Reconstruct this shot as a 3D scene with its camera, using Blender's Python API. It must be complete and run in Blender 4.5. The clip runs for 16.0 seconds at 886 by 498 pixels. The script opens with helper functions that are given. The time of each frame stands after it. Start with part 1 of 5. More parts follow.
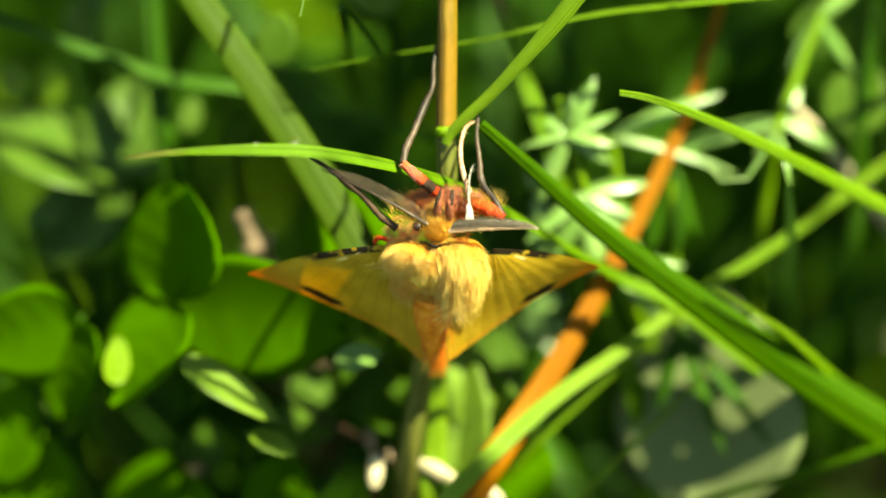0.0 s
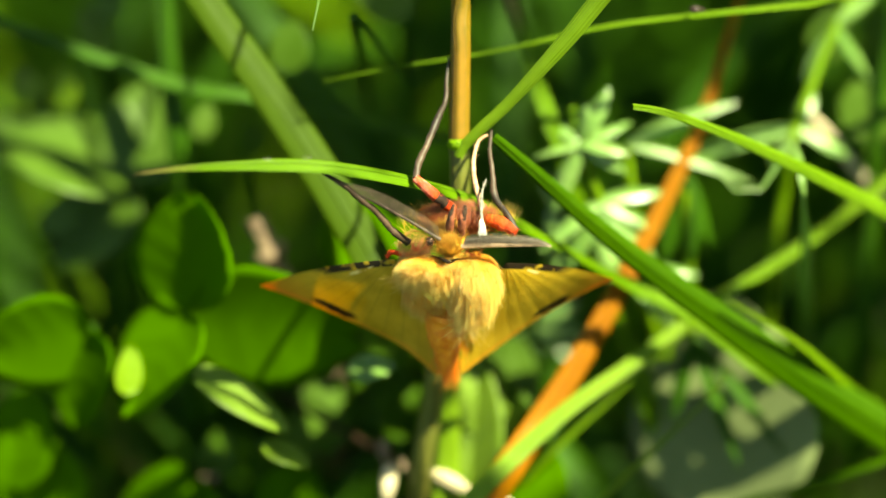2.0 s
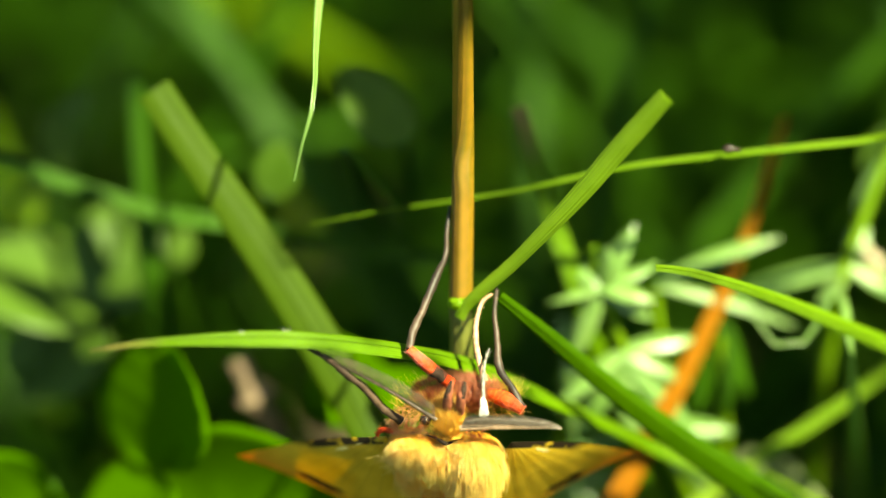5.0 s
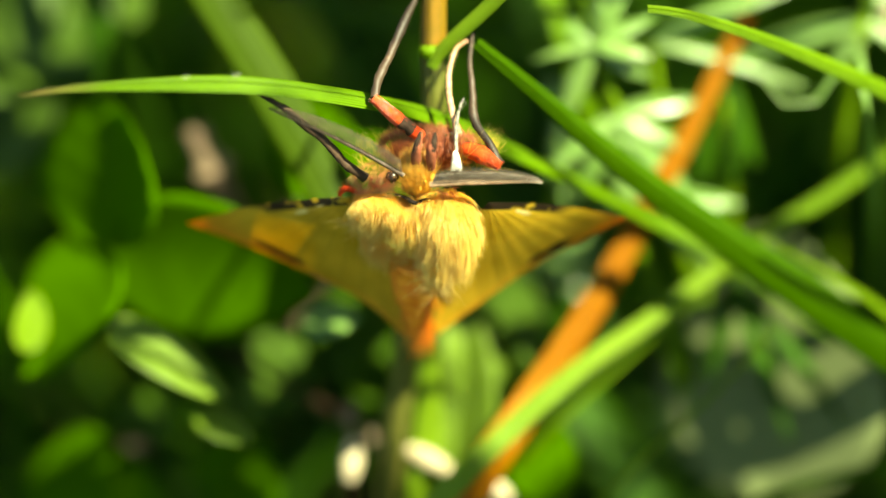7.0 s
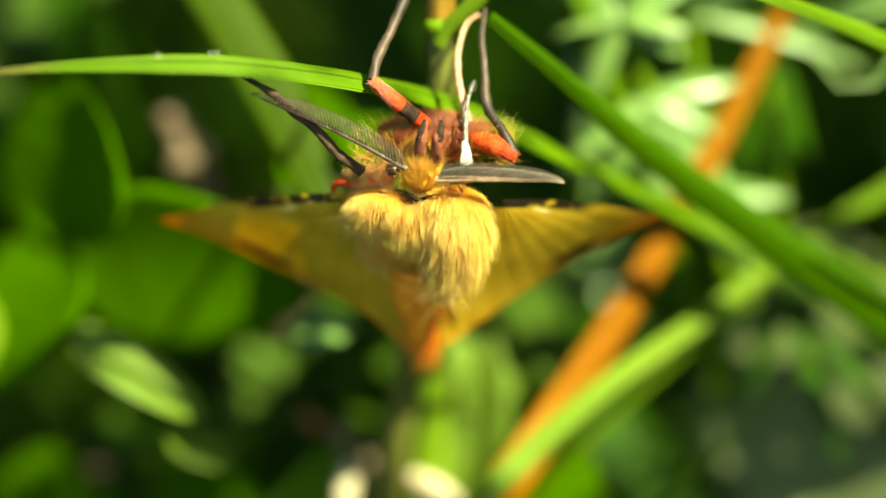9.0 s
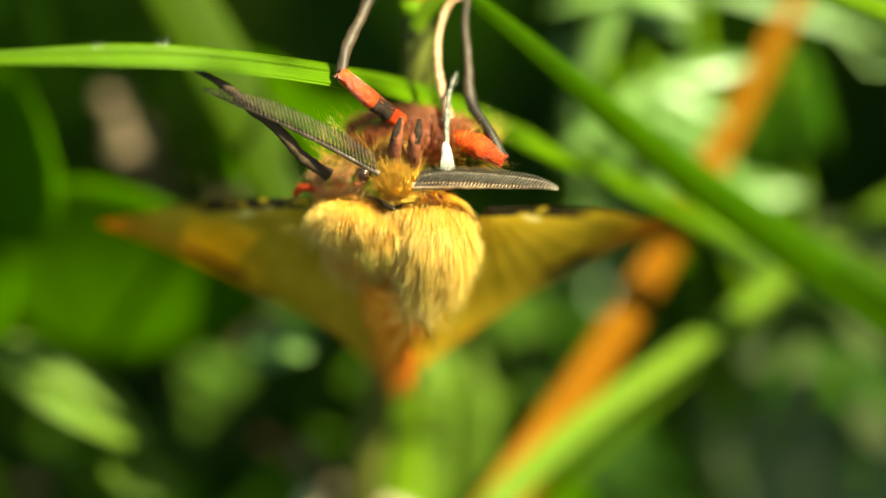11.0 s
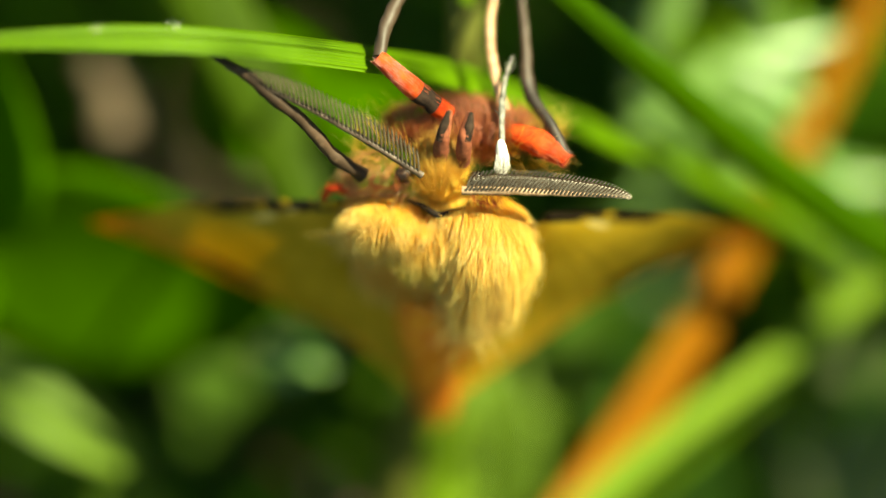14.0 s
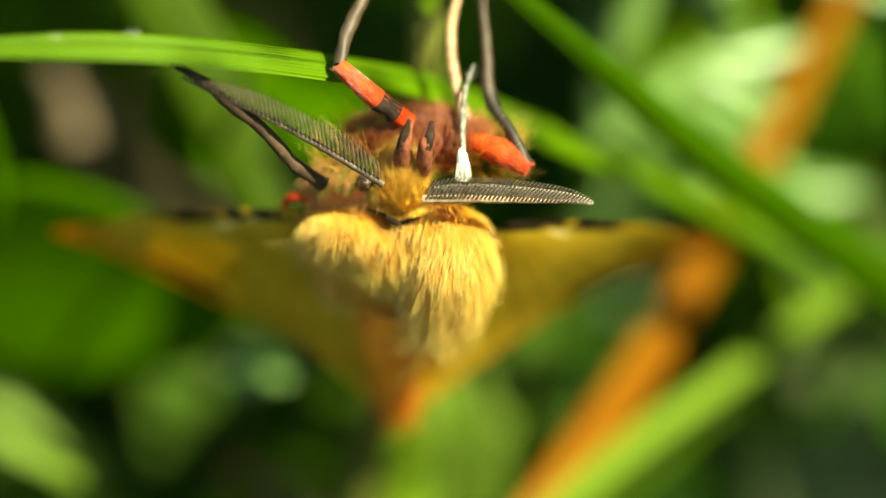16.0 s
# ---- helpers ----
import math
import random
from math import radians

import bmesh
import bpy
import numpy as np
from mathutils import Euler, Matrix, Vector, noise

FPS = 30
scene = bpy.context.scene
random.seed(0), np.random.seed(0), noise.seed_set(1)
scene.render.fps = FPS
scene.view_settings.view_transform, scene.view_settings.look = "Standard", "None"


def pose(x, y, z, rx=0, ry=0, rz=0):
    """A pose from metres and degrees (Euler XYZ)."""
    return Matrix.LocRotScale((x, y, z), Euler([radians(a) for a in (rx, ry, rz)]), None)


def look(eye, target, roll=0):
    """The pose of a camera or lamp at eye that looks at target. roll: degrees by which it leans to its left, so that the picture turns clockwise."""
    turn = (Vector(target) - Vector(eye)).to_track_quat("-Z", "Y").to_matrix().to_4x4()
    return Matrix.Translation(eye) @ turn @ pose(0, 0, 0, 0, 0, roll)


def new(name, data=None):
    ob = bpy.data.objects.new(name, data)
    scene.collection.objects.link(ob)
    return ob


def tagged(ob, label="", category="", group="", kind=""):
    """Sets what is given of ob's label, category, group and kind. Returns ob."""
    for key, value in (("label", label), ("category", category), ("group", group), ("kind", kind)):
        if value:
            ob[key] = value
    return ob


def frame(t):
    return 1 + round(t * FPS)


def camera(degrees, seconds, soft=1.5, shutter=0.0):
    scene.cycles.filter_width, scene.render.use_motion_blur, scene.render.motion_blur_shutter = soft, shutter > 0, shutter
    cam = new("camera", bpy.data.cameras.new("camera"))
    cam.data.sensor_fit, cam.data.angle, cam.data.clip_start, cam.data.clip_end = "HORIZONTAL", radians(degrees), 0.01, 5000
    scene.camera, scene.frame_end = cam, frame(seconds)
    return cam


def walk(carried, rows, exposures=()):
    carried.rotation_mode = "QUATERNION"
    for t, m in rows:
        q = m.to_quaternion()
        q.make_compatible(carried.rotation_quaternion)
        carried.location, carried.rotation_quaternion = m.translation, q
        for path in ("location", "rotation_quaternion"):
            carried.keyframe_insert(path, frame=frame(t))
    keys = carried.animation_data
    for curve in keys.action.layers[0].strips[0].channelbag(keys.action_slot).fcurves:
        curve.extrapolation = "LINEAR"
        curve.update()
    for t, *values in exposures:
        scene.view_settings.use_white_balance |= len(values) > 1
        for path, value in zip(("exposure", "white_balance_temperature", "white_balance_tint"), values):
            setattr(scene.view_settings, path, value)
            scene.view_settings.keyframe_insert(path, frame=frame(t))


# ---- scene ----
cam = camera(5, 16.0)
PATH = [
    (0, pose(0.00002, -0.56731, 0.46718, 54.9834, 0.0039, 0.0032)),
    (0.5, pose(0.00200, -0.56832, 0.46630, 55.1000, -0.0099, 0.1607)),
    (1, pose(0.01644, -0.56296, 0.47073, 54.5672, 0.6292, 1.1803)),
    (1.5, pose(0.00724, -0.56547, 0.47135, 54.6474, 0.1804, 0.6270)),
    (2, pose(0.00273, -0.55597, 0.47912, 53.7178, 0.1093, 0.2930)),
    (2.5, pose(0.00029, -0.54435, 0.48708, 52.5785, -0.1522, 0.3208)),
    (3, pose(0.01090, -0.52920, 0.49661, 51.1423, 0.3521, 0.9815)),
    (3.5, pose(0.01636, -0.52052, 0.50133, 50.2964, 0.6770, 1.3852)),
    (4, pose(0.01722, -0.49515, 0.49877, 48.9230, 0.7250, 1.5406)),
    (6.5, pose(0.01981, -0.43200, 0.43545, 49.5170, 0.5716, 1.9613)),
    (7, pose(0.02867, -0.42669, 0.42044, 50.3805, 1.4346, 2.5282)),
    (7.5, pose(0.02604, -0.40987, 0.41156, 49.9829, 1.2663, 2.4861)),
    (8, pose(0.02478, -0.39839, 0.40101, 50.0366, 1.1311, 2.5149)),
    (8.5, pose(0.03010, -0.38707, 0.38910, 50.2964, 1.7191, 2.8083)),
    (9, pose(0.02626, -0.37027, 0.38174, 49.6751, 1.3520, 2.8149)),
    (9.5, pose(0.02851, -0.35798, 0.37483, 49.3903, 1.4867, 3.0551)),
    (12, pose(0.01535, -0.29064, 0.34385, 46.5240, 0.4712, 2.3564)),
    (12.5, pose(0.01414, -0.27906, 0.33701, 46.0606, 0.4293, 2.3619)),
    (13, pose(0.00922, -0.26741, 0.32749, 45.8421, -0.1592, 2.1119)),
    (13.5, pose(0.01334, -0.26421, 0.32593, 45.7641, 0.3439, 2.5476)),
    (14, pose(0.00814, -0.26303, 0.32485, 45.7224, -0.1512, 1.9887)),
    (14.5, pose(0.01017, -0.26124, 0.32675, 45.3440, -0.0468, 2.2520)),
    (15, pose(0.00944, -0.25952, 0.32472, 45.4089, -0.0492, 1.8685)),
    (15.5, pose(0.00875, -0.26037, 0.32433, 45.5741, -0.1196, 1.8238)),
    (16, pose(0.00898, -0.26211, 0.32374, 45.8013, -0.1993, 1.9160)),
]

walk(cam, PATH, ((0, 2.02, 8700, -18), (4, 2.02, 8700, -17), (9, 1.82, 8700, -17), (13, 1.56, 8700, -17), (16, 1.54, 8700, -17)))

# ---- light ----
SUN_EL, SUN_AZ = 61.0, 104.0
world = bpy.data.worlds.new("sky")
scene.world = world
world.use_nodes = True
wn = world.node_tree
sky = wn.nodes.new("ShaderNodeTexSky")
sky.sky_type, sky.sun_disc = "NISHITA", False
sky.sun_elevation, sky.sun_rotation = radians(SUN_EL), radians(SUN_AZ)
wn.links.new(sky.outputs[0], wn.nodes["Background"].inputs[0])
wn.nodes["Background"].inputs[1].default_value = 0.066
sun = new("sun", bpy.data.lights.new("sun", "SUN"))
sun.data.energy, sun.data.angle, sun.data.color = 6.0, radians(0.5), (1.0, 0.95, 0.86)
sun.matrix_world = look((math.sin(radians(SUN_AZ)) * math.cos(radians(SUN_EL)), math.cos(radians(SUN_AZ)) * math.cos(radians(SUN_EL)), math.sin(radians(SUN_EL))), (0, 0, 0))

# ---- plan: millimetres across, down and behind the moth's collar, on axes that lean 35 degrees ----
TILT = radians(35)
RIGHT = Vector((1, 0, 0))
DOWN = Vector((0, -math.sin(TILT), -math.cos(TILT)))
AWAY = Vector((0, math.cos(TILT), -math.sin(TILT)))
COLLAR = Vector((0, 0, 0.07))
rng = random.Random(7)


def at(p):
    return COLLAR + (RIGHT * p[0] + DOWN * p[1] + AWAY * p[2]) * 0.001


def way(p):
    return (RIGHT * p[0] + DOWN * p[1] + AWAY * p[2]).normalized()


# ---- materials ----
def material(name):
    m = bpy.data.materials.new(name)
    m.use_nodes = True
    nt = m.node_tree
    return m, nt, nt.nodes["Principled BSDF"], nt.nodes["Material Output"]


def node(nt, kind, **values):
    n = nt.nodes.new(kind)
    for key, value in values.items():
        n.inputs[key].default_value = value
    return n


def math_node(nt, op, a, b=None):
    n = nt.nodes.new("ShaderNodeMath")
    n.operation = op
    for i, v in enumerate((a, b)):
        if v is None:
            continue
        if isinstance(v, (int, float)):
            n.inputs[i].default_value = v
        else:
            nt.links.new(v, n.inputs[i])
    return n.outputs[0]


def mix_col(nt, fac, a, b, blend="MIX"):
    n = nt.nodes.new("ShaderNodeMix")
    n.data_type, n.blend_type = "RGBA", blend
    for i, v in ((0, fac), (6, a), (7, b)):
        if isinstance(v, (int, float)):
            n.inputs[i].default_value = v
        elif isinstance(v, tuple):
            n.inputs[i].default_value = (*v, 1)
        else:
            nt.links.new(v, n.inputs[i])
    return n.outputs[2]


def noise_of(nt, scale, detail=3.0, vec=None):
    n = node(nt, "ShaderNodeTexNoise", Scale=scale, Detail=detail)
    if vec is None:
        vec = nt.nodes.new("ShaderNodeTexCoord").outputs["Object"]
    nt.links.new(vec, n.inputs["Vector"])
    return n.outputs["Fac"]


def ramp(nt, fac, lo, hi):
    n = nt.nodes.new("ShaderNodeMapRange")
    nt.links.new(fac, n.inputs[0])
    n.inputs[1].default_value, n.inputs[2].default_value = lo, hi
    return n.outputs[0]


def bump_of(nt, height, dist, strength=1.0):
    b = node(nt, "ShaderNodeBump", Strength=strength, Distance=dist)
    nt.links.new(height, b.inputs["Height"])
    return b.outputs[0]


def leafy(name, dark, light, through_col, veins=14, clear=0.4, rough=0.42, shine=0.5, across_veins=False, tip=None):
    """Living or dry leaf: grain at two scales, ribs along the blade, light passing through."""
    dark, light, through_col = (tuple(0.8 * c for c in q) for q in (dark, light, through_col))
    m, nt, bsdf, out = material(name)
    uv = nt.nodes.new("ShaderNodeTexCoord").outputs["UV"]
    sep = nt.nodes.new("ShaderNodeSeparateXYZ")
    nt.links.new(uv, sep.inputs[0])
    along, across = sep.outputs[0], sep.outputs[1]
    rnd = nt.nodes.new("ShaderNodeObjectInfo").outputs["Random"]
    coarse = noise_of(nt, 180.0, 3.0)
    fine = noise_of(nt, 1500.0, 4.0)
    if across_veins:
        side = math_node(nt, "ABSOLUTE", math_node(nt, "SUBTRACT", across, 0.5))
        phase = math_node(nt, "SUBTRACT", along, math_node(nt, "MULTIPLY", side, 0.7))
        wave = math_node(nt, "SINE", math_node(nt, "MULTIPLY", phase, veins * 6.28))
    else:
        wob = math_node(nt, "MULTIPLY", coarse, 0.05)
        wave = math_node(nt, "SINE", math_node(nt, "MULTIPLY", math_node(nt, "ADD", across, wob), veins * 6.28))
    rib = math_node(nt, "ADD", math_node(nt, "MULTIPLY", wave, 0.5), 0.5)
    mixf = math_node(nt, "ADD", math_node(nt, "MULTIPLY", ramp(nt, coarse, 0.3, 0.7), 0.5), math_node(nt, "MULTIPLY", rib, 0.22))
    mixf = math_node(nt, "ADD", mixf, math_node(nt, "MULTIPLY", ramp(nt, fine, 0.35, 0.65), 0.2))
    mixf = math_node(nt, "ADD", mixf, math_node(nt, "MULTIPLY", math_node(nt, "SUBTRACT", rnd, 0.5), 0.3))
    col = mix_col(nt, mixf, dark, light)
    if tip:
        col = mix_col(nt, ramp(nt, along, 0.04, 0.0), col, tip)
    nt.links.new(col, bsdf.inputs["Base Color"])
    bsdf.inputs["Specular IOR Level"].default_value = shine
    nt.links.new(math_node(nt, "ADD", math_node(nt, "MULTIPLY", fine, 0.25), rough - 0.12), bsdf.inputs["Roughness"])
    nrm = bump_of(nt, math_node(nt, "ADD", rib, math_node(nt, "MULTIPLY", fine, 0.6)), 0.000012 if across_veins else 0.00004)
    nt.links.new(nrm, bsdf.inputs["Normal"])
    tr = nt.nodes.new("ShaderNodeBsdfTranslucent")
    nt.links.new(mix_col(nt, mixf, tuple(c * 0.7 for c in through_col), through_col), tr.inputs["Color"])
    mx = nt.nodes.new("ShaderNodeMixShader")
    mx.inputs[0].default_value = clear
    nt.links.new(bsdf.outputs[0], mx.inputs[1])
    nt.links.new(tr.outputs[0], mx.inputs[2])
    nt.links.new(mx.outputs[0], out.inputs["Surface"])
    return m


def rough_stuff(name, a, b, scale=1200.0, rough=0.6, lo=0.35, hi=0.65, bump=0.00005, shine=0.4, sheen=0.0):
    m, nt, bsdf, _ = material(name)
    n1, n2 = noise_of(nt, scale, 4.0), noise_of(nt, scale * 0.15, 2.0)
    f = math_node(nt, "ADD", math_node(nt, "MULTIPLY", ramp(nt, n1, lo, hi), 0.7), math_node(nt, "MULTIPLY", ramp(nt, n2, 0.35, 0.65), 0.3))
    nt.links.new(mix_col(nt, f, a, b), bsdf.inputs["Base Color"])
    bsdf.inputs["Roughness"].default_value = rough
    bsdf.inputs["Specular IOR Level"].default_value = shine
    bsdf.inputs["Sheen Weight"].default_value = sheen
    nt.links.new(bump_of(nt, n1, bump), bsdf.inputs["Normal"])
    return m


def hairy(name, root, tipc, clear=0.35):
    """Scale hairs, paler to the tip, each a little different."""
    m, nt, bsdf, out = material(name)
    uv = nt.nodes.new("ShaderNodeTexCoord").outputs["UV"]
    sep = nt.nodes.new("ShaderNodeSeparateXYZ")
    nt.links.new(uv, sep.inputs[0])
    isl = nt.nodes.new("ShaderNodeNewGeometry").outputs["Random Per Island"]
    col = mix_col(nt, sep.outputs[0], root, tipc)
    col = mix_col(nt, math_node(nt, "MULTIPLY", isl, 0.22), col, tuple(c * 0.5 for c in root))
    nt.links.new(col, bsdf.inputs["Base Color"])
    bsdf.inputs["Roughness"].default_value = 0.38
    bsdf.inputs["Specular IOR Level"].default_value = 0.9
    tr = nt.nodes.new("ShaderNodeBsdfTranslucent")
    nt.links.new(col, tr.inputs["Color"])
    mx = nt.nodes.new("ShaderNodeMixShader")
    mx.inputs[0].default_value = clear
    nt.links.new(bsdf.outputs[0], mx.inputs[1])
    nt.links.new(tr.outputs[0], mx.inputs[2])
    nt.links.new(mx.outputs[0], out.inputs["Surface"])
    return m


GRASS = leafy("grass_bright", (0.085, 0.19, 0.0035), (0.165, 0.31, 0.010), (0.29, 0.50, 0.017), 9, 0.42, 0.5, 0.25, tip=(0.3, 0.2, 0.08))
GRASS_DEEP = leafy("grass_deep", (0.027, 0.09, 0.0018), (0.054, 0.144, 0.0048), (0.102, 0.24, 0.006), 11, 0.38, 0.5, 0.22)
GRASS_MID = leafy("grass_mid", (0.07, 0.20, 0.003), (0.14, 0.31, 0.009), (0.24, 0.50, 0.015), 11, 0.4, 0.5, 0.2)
GRASS_PALE = leafy("grass_pale", (0.13, 0.26, 0.006), (0.23, 0.39, 0.018), (0.36, 0.56, 0.025), 8, 0.4, 0.5, 0.25)
# olive grass green, darkened for blades that lie in shade
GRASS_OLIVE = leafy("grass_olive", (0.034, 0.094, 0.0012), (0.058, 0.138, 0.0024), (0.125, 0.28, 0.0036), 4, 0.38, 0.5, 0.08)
GRASS_SOFT = leafy("grass_soft", (0.048, 0.095, 0.0016), (0.066, 0.12, 0.003), (0.15, 0.25, 0.005), 2, 0.45, 0.55, 0.15)
GRASS_FAR = leafy("grass_far", (0.0187, 0.068, 0.001275), (0.05525, 0.1487, 0.00425), (0.1105, 0.272, 0.0051), 5, 0.4, 0.55, 0.2)
ORANGE = leafy("dry_orange", (0.425, 0.145, 0.00375), (0.65, 0.27, 0.00875), (0.675, 0.285, 0.01), 10, 0.5, 0.5, 0.25)
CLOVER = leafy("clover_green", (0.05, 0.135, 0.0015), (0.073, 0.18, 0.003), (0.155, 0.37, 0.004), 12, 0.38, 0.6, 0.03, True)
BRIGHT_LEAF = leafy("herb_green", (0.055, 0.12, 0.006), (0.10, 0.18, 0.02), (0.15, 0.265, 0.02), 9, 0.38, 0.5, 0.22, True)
# darker herb green, its half shade put into the colour
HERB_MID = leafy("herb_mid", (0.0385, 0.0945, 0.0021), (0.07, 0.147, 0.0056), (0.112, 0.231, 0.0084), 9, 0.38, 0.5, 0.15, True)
# paler copy of the grass green, with sunlight put into its colour
GRASS_SUNLIT = leafy("grass_sunlit", (0.16, 0.29, 0.012), (0.26, 0.41, 0.028), (0.36, 0.56, 0.032), 6, 0.45, 0.45, 0.3)
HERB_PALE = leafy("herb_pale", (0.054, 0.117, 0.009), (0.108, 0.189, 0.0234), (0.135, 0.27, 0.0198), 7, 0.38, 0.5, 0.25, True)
# paler herb green that carries full sunlight in its colour
HERB_SUNLIT = leafy("herb_sunlit", (0.108, 0.195, 0.0119), (0.18, 0.28, 0.03), (0.195, 0.33, 0.026), 7, 0.38, 0.45, 0.35, True)
PALP = rough_stuff("palp_scales", (0.09, 0.022, 0.010), (0.30, 0.085, 0.04), 3500.0, 0.7)
DARK_SCALES = rough_stuff("dark_scales", (0.012, 0.008, 0.006), (0.05, 0.028, 0.018), 3500.0, 0.8, shine=0.15)
DRY_PINK = leafy("dry_pinkish", (0.28, 0.19, 0.12), (0.46, 0.34, 0.22), (0.4, 0.3, 0.2), 6, 0.3, 0.6, 0.2)
BEDSTRAW = leafy("bedstraw_green", (0.13, 0.27, 0.045), (0.28, 0.43, 0.12), (0.24, 0.44, 0.07), 2, 0.32, 0.34, 0.75)
STRAW = leafy("straw", (0.52, 0.42, 0.24), (0.82, 0.71, 0.50), (0.72, 0.60, 0.38), 6, 0.3, 0.5, 0.3)
PALE_LEAF = leafy("pale_underside", (0.17, 0.21, 0.085), (0.22, 0.265, 0.11), (0.2, 0.26, 0.085), 8, 0.25, 0.7, 0.12, True)
CULM = leafy("culm", (0.12, 0.10, 0.008), (0.34, 0.17, 0.018), (0.34, 0.22, 0.025), 7, 0.15, 0.4, 0.45)
# dead-stalk brown, deepened further for the shade it lies in
BROWN_STEM = rough_stuff("brown_stem", (0.012, 0.007, 0.004), (0.032, 0.018, 0.010), 700.0, 0.9, shine=0.05)
SOIL = rough_stuff("soil", (0.010, 0.014, 0.004), (0.03, 0.035, 0.010), 300.0, 0.95, shine=0.1, bump=0.002)
YELLOW_HAIR = hairy("golden_fur", (1.0, 0.56, 0.055), (1.0, 0.83, 0.29), 0.5)
RED_HAIR = hairy("rusty_fur", (0.30, 0.05, 0.016), (0.66, 0.22, 0.08))
BUFF_HAIR = hairy("buff_fur", (0.72, 0.38, 0.05), (0.88, 0.56, 0.13))
TAIL_HAIR = hairy("tail_fur", (0.92, 0.27, 0.02), (1.0, 0.44, 0.06), 0.4)
CHEEK_HAIR = hairy("cheek_fur", (0.36, 0.09, 0.03), (0.74, 0.42, 0.16), 0.3)
SKIN = rough_stuff("thorax_skin", (0.80, 0.48, 0.06), (0.95, 0.66, 0.12), 1500.0, 0.7)
RED_LEG = rough_stuff("red_leg", (0.34, 0.022, 0.005), (0.62, 0.075, 0.016), 2500.0, 0.75, shine=0.15)
RED_SCALES = hairy("red_scales", (0.42, 0.035, 0.008), (0.76, 0.17, 0.05), 0.2)
MOTTLED_LEG = rough_stuff("mottled_leg", (0.016, 0.009, 0.006), (0.22, 0.13, 0.075), 1500.0, 0.6, 0.55, 0.8, shine=0.2)
DARK_LEG = rough_stuff("dark_leg", (0.010, 0.006, 0.004), (0.15, 0.09, 0.055), 1600.0, 0.55, 0.62, 0.86)
PINK_LEG = rough_stuff("pink_leg", (0.30, 0.14, 0.08), (0.58, 0.34, 0.20), 3000.0, 0.5)
WHITE_LEG = rough_stuff("white_scales", (0.62, 0.58, 0.5), (0.85, 0.82, 0.76), 4000.0, 0.6)
GREY_LEG = rough_stuff("grey_leg", (0.09, 0.085, 0.07), (0.24, 0.22, 0.18), 4000.0, 0.5)
# one comb colour twice: darkened for the shaded antenna, paled for the sunlit one
COMB_SHADED = rough_stuff("antenna_shaded", (0.035, 0.026, 0.018), (0.13, 0.095, 0.065), 5000.0, 0.45)
COMB_LIT = rough_stuff("antenna_lit", (0.17, 0.14, 0.105), (0.34, 0.29, 0.23), 5000.0, 0.45)
# shaft brown darkened for the shaded antenna, also used between the branches
SHAFT_DARK = rough_stuff("antenna_dark_shaft", (0.04, 0.025, 0.018), (0.14, 0.09, 0.06), 4000.0, 0.5)
SHAFT = rough_stuff("antenna_shaft", (0.16, 0.09, 0.05), (0.42, 0.27, 0.17), 4000.0, 0.5)
EYE = rough_stuff("compound_eye", (0.010, 0.006, 0.004), (0.03, 0.015, 0.01), 6000.0, 0.2)


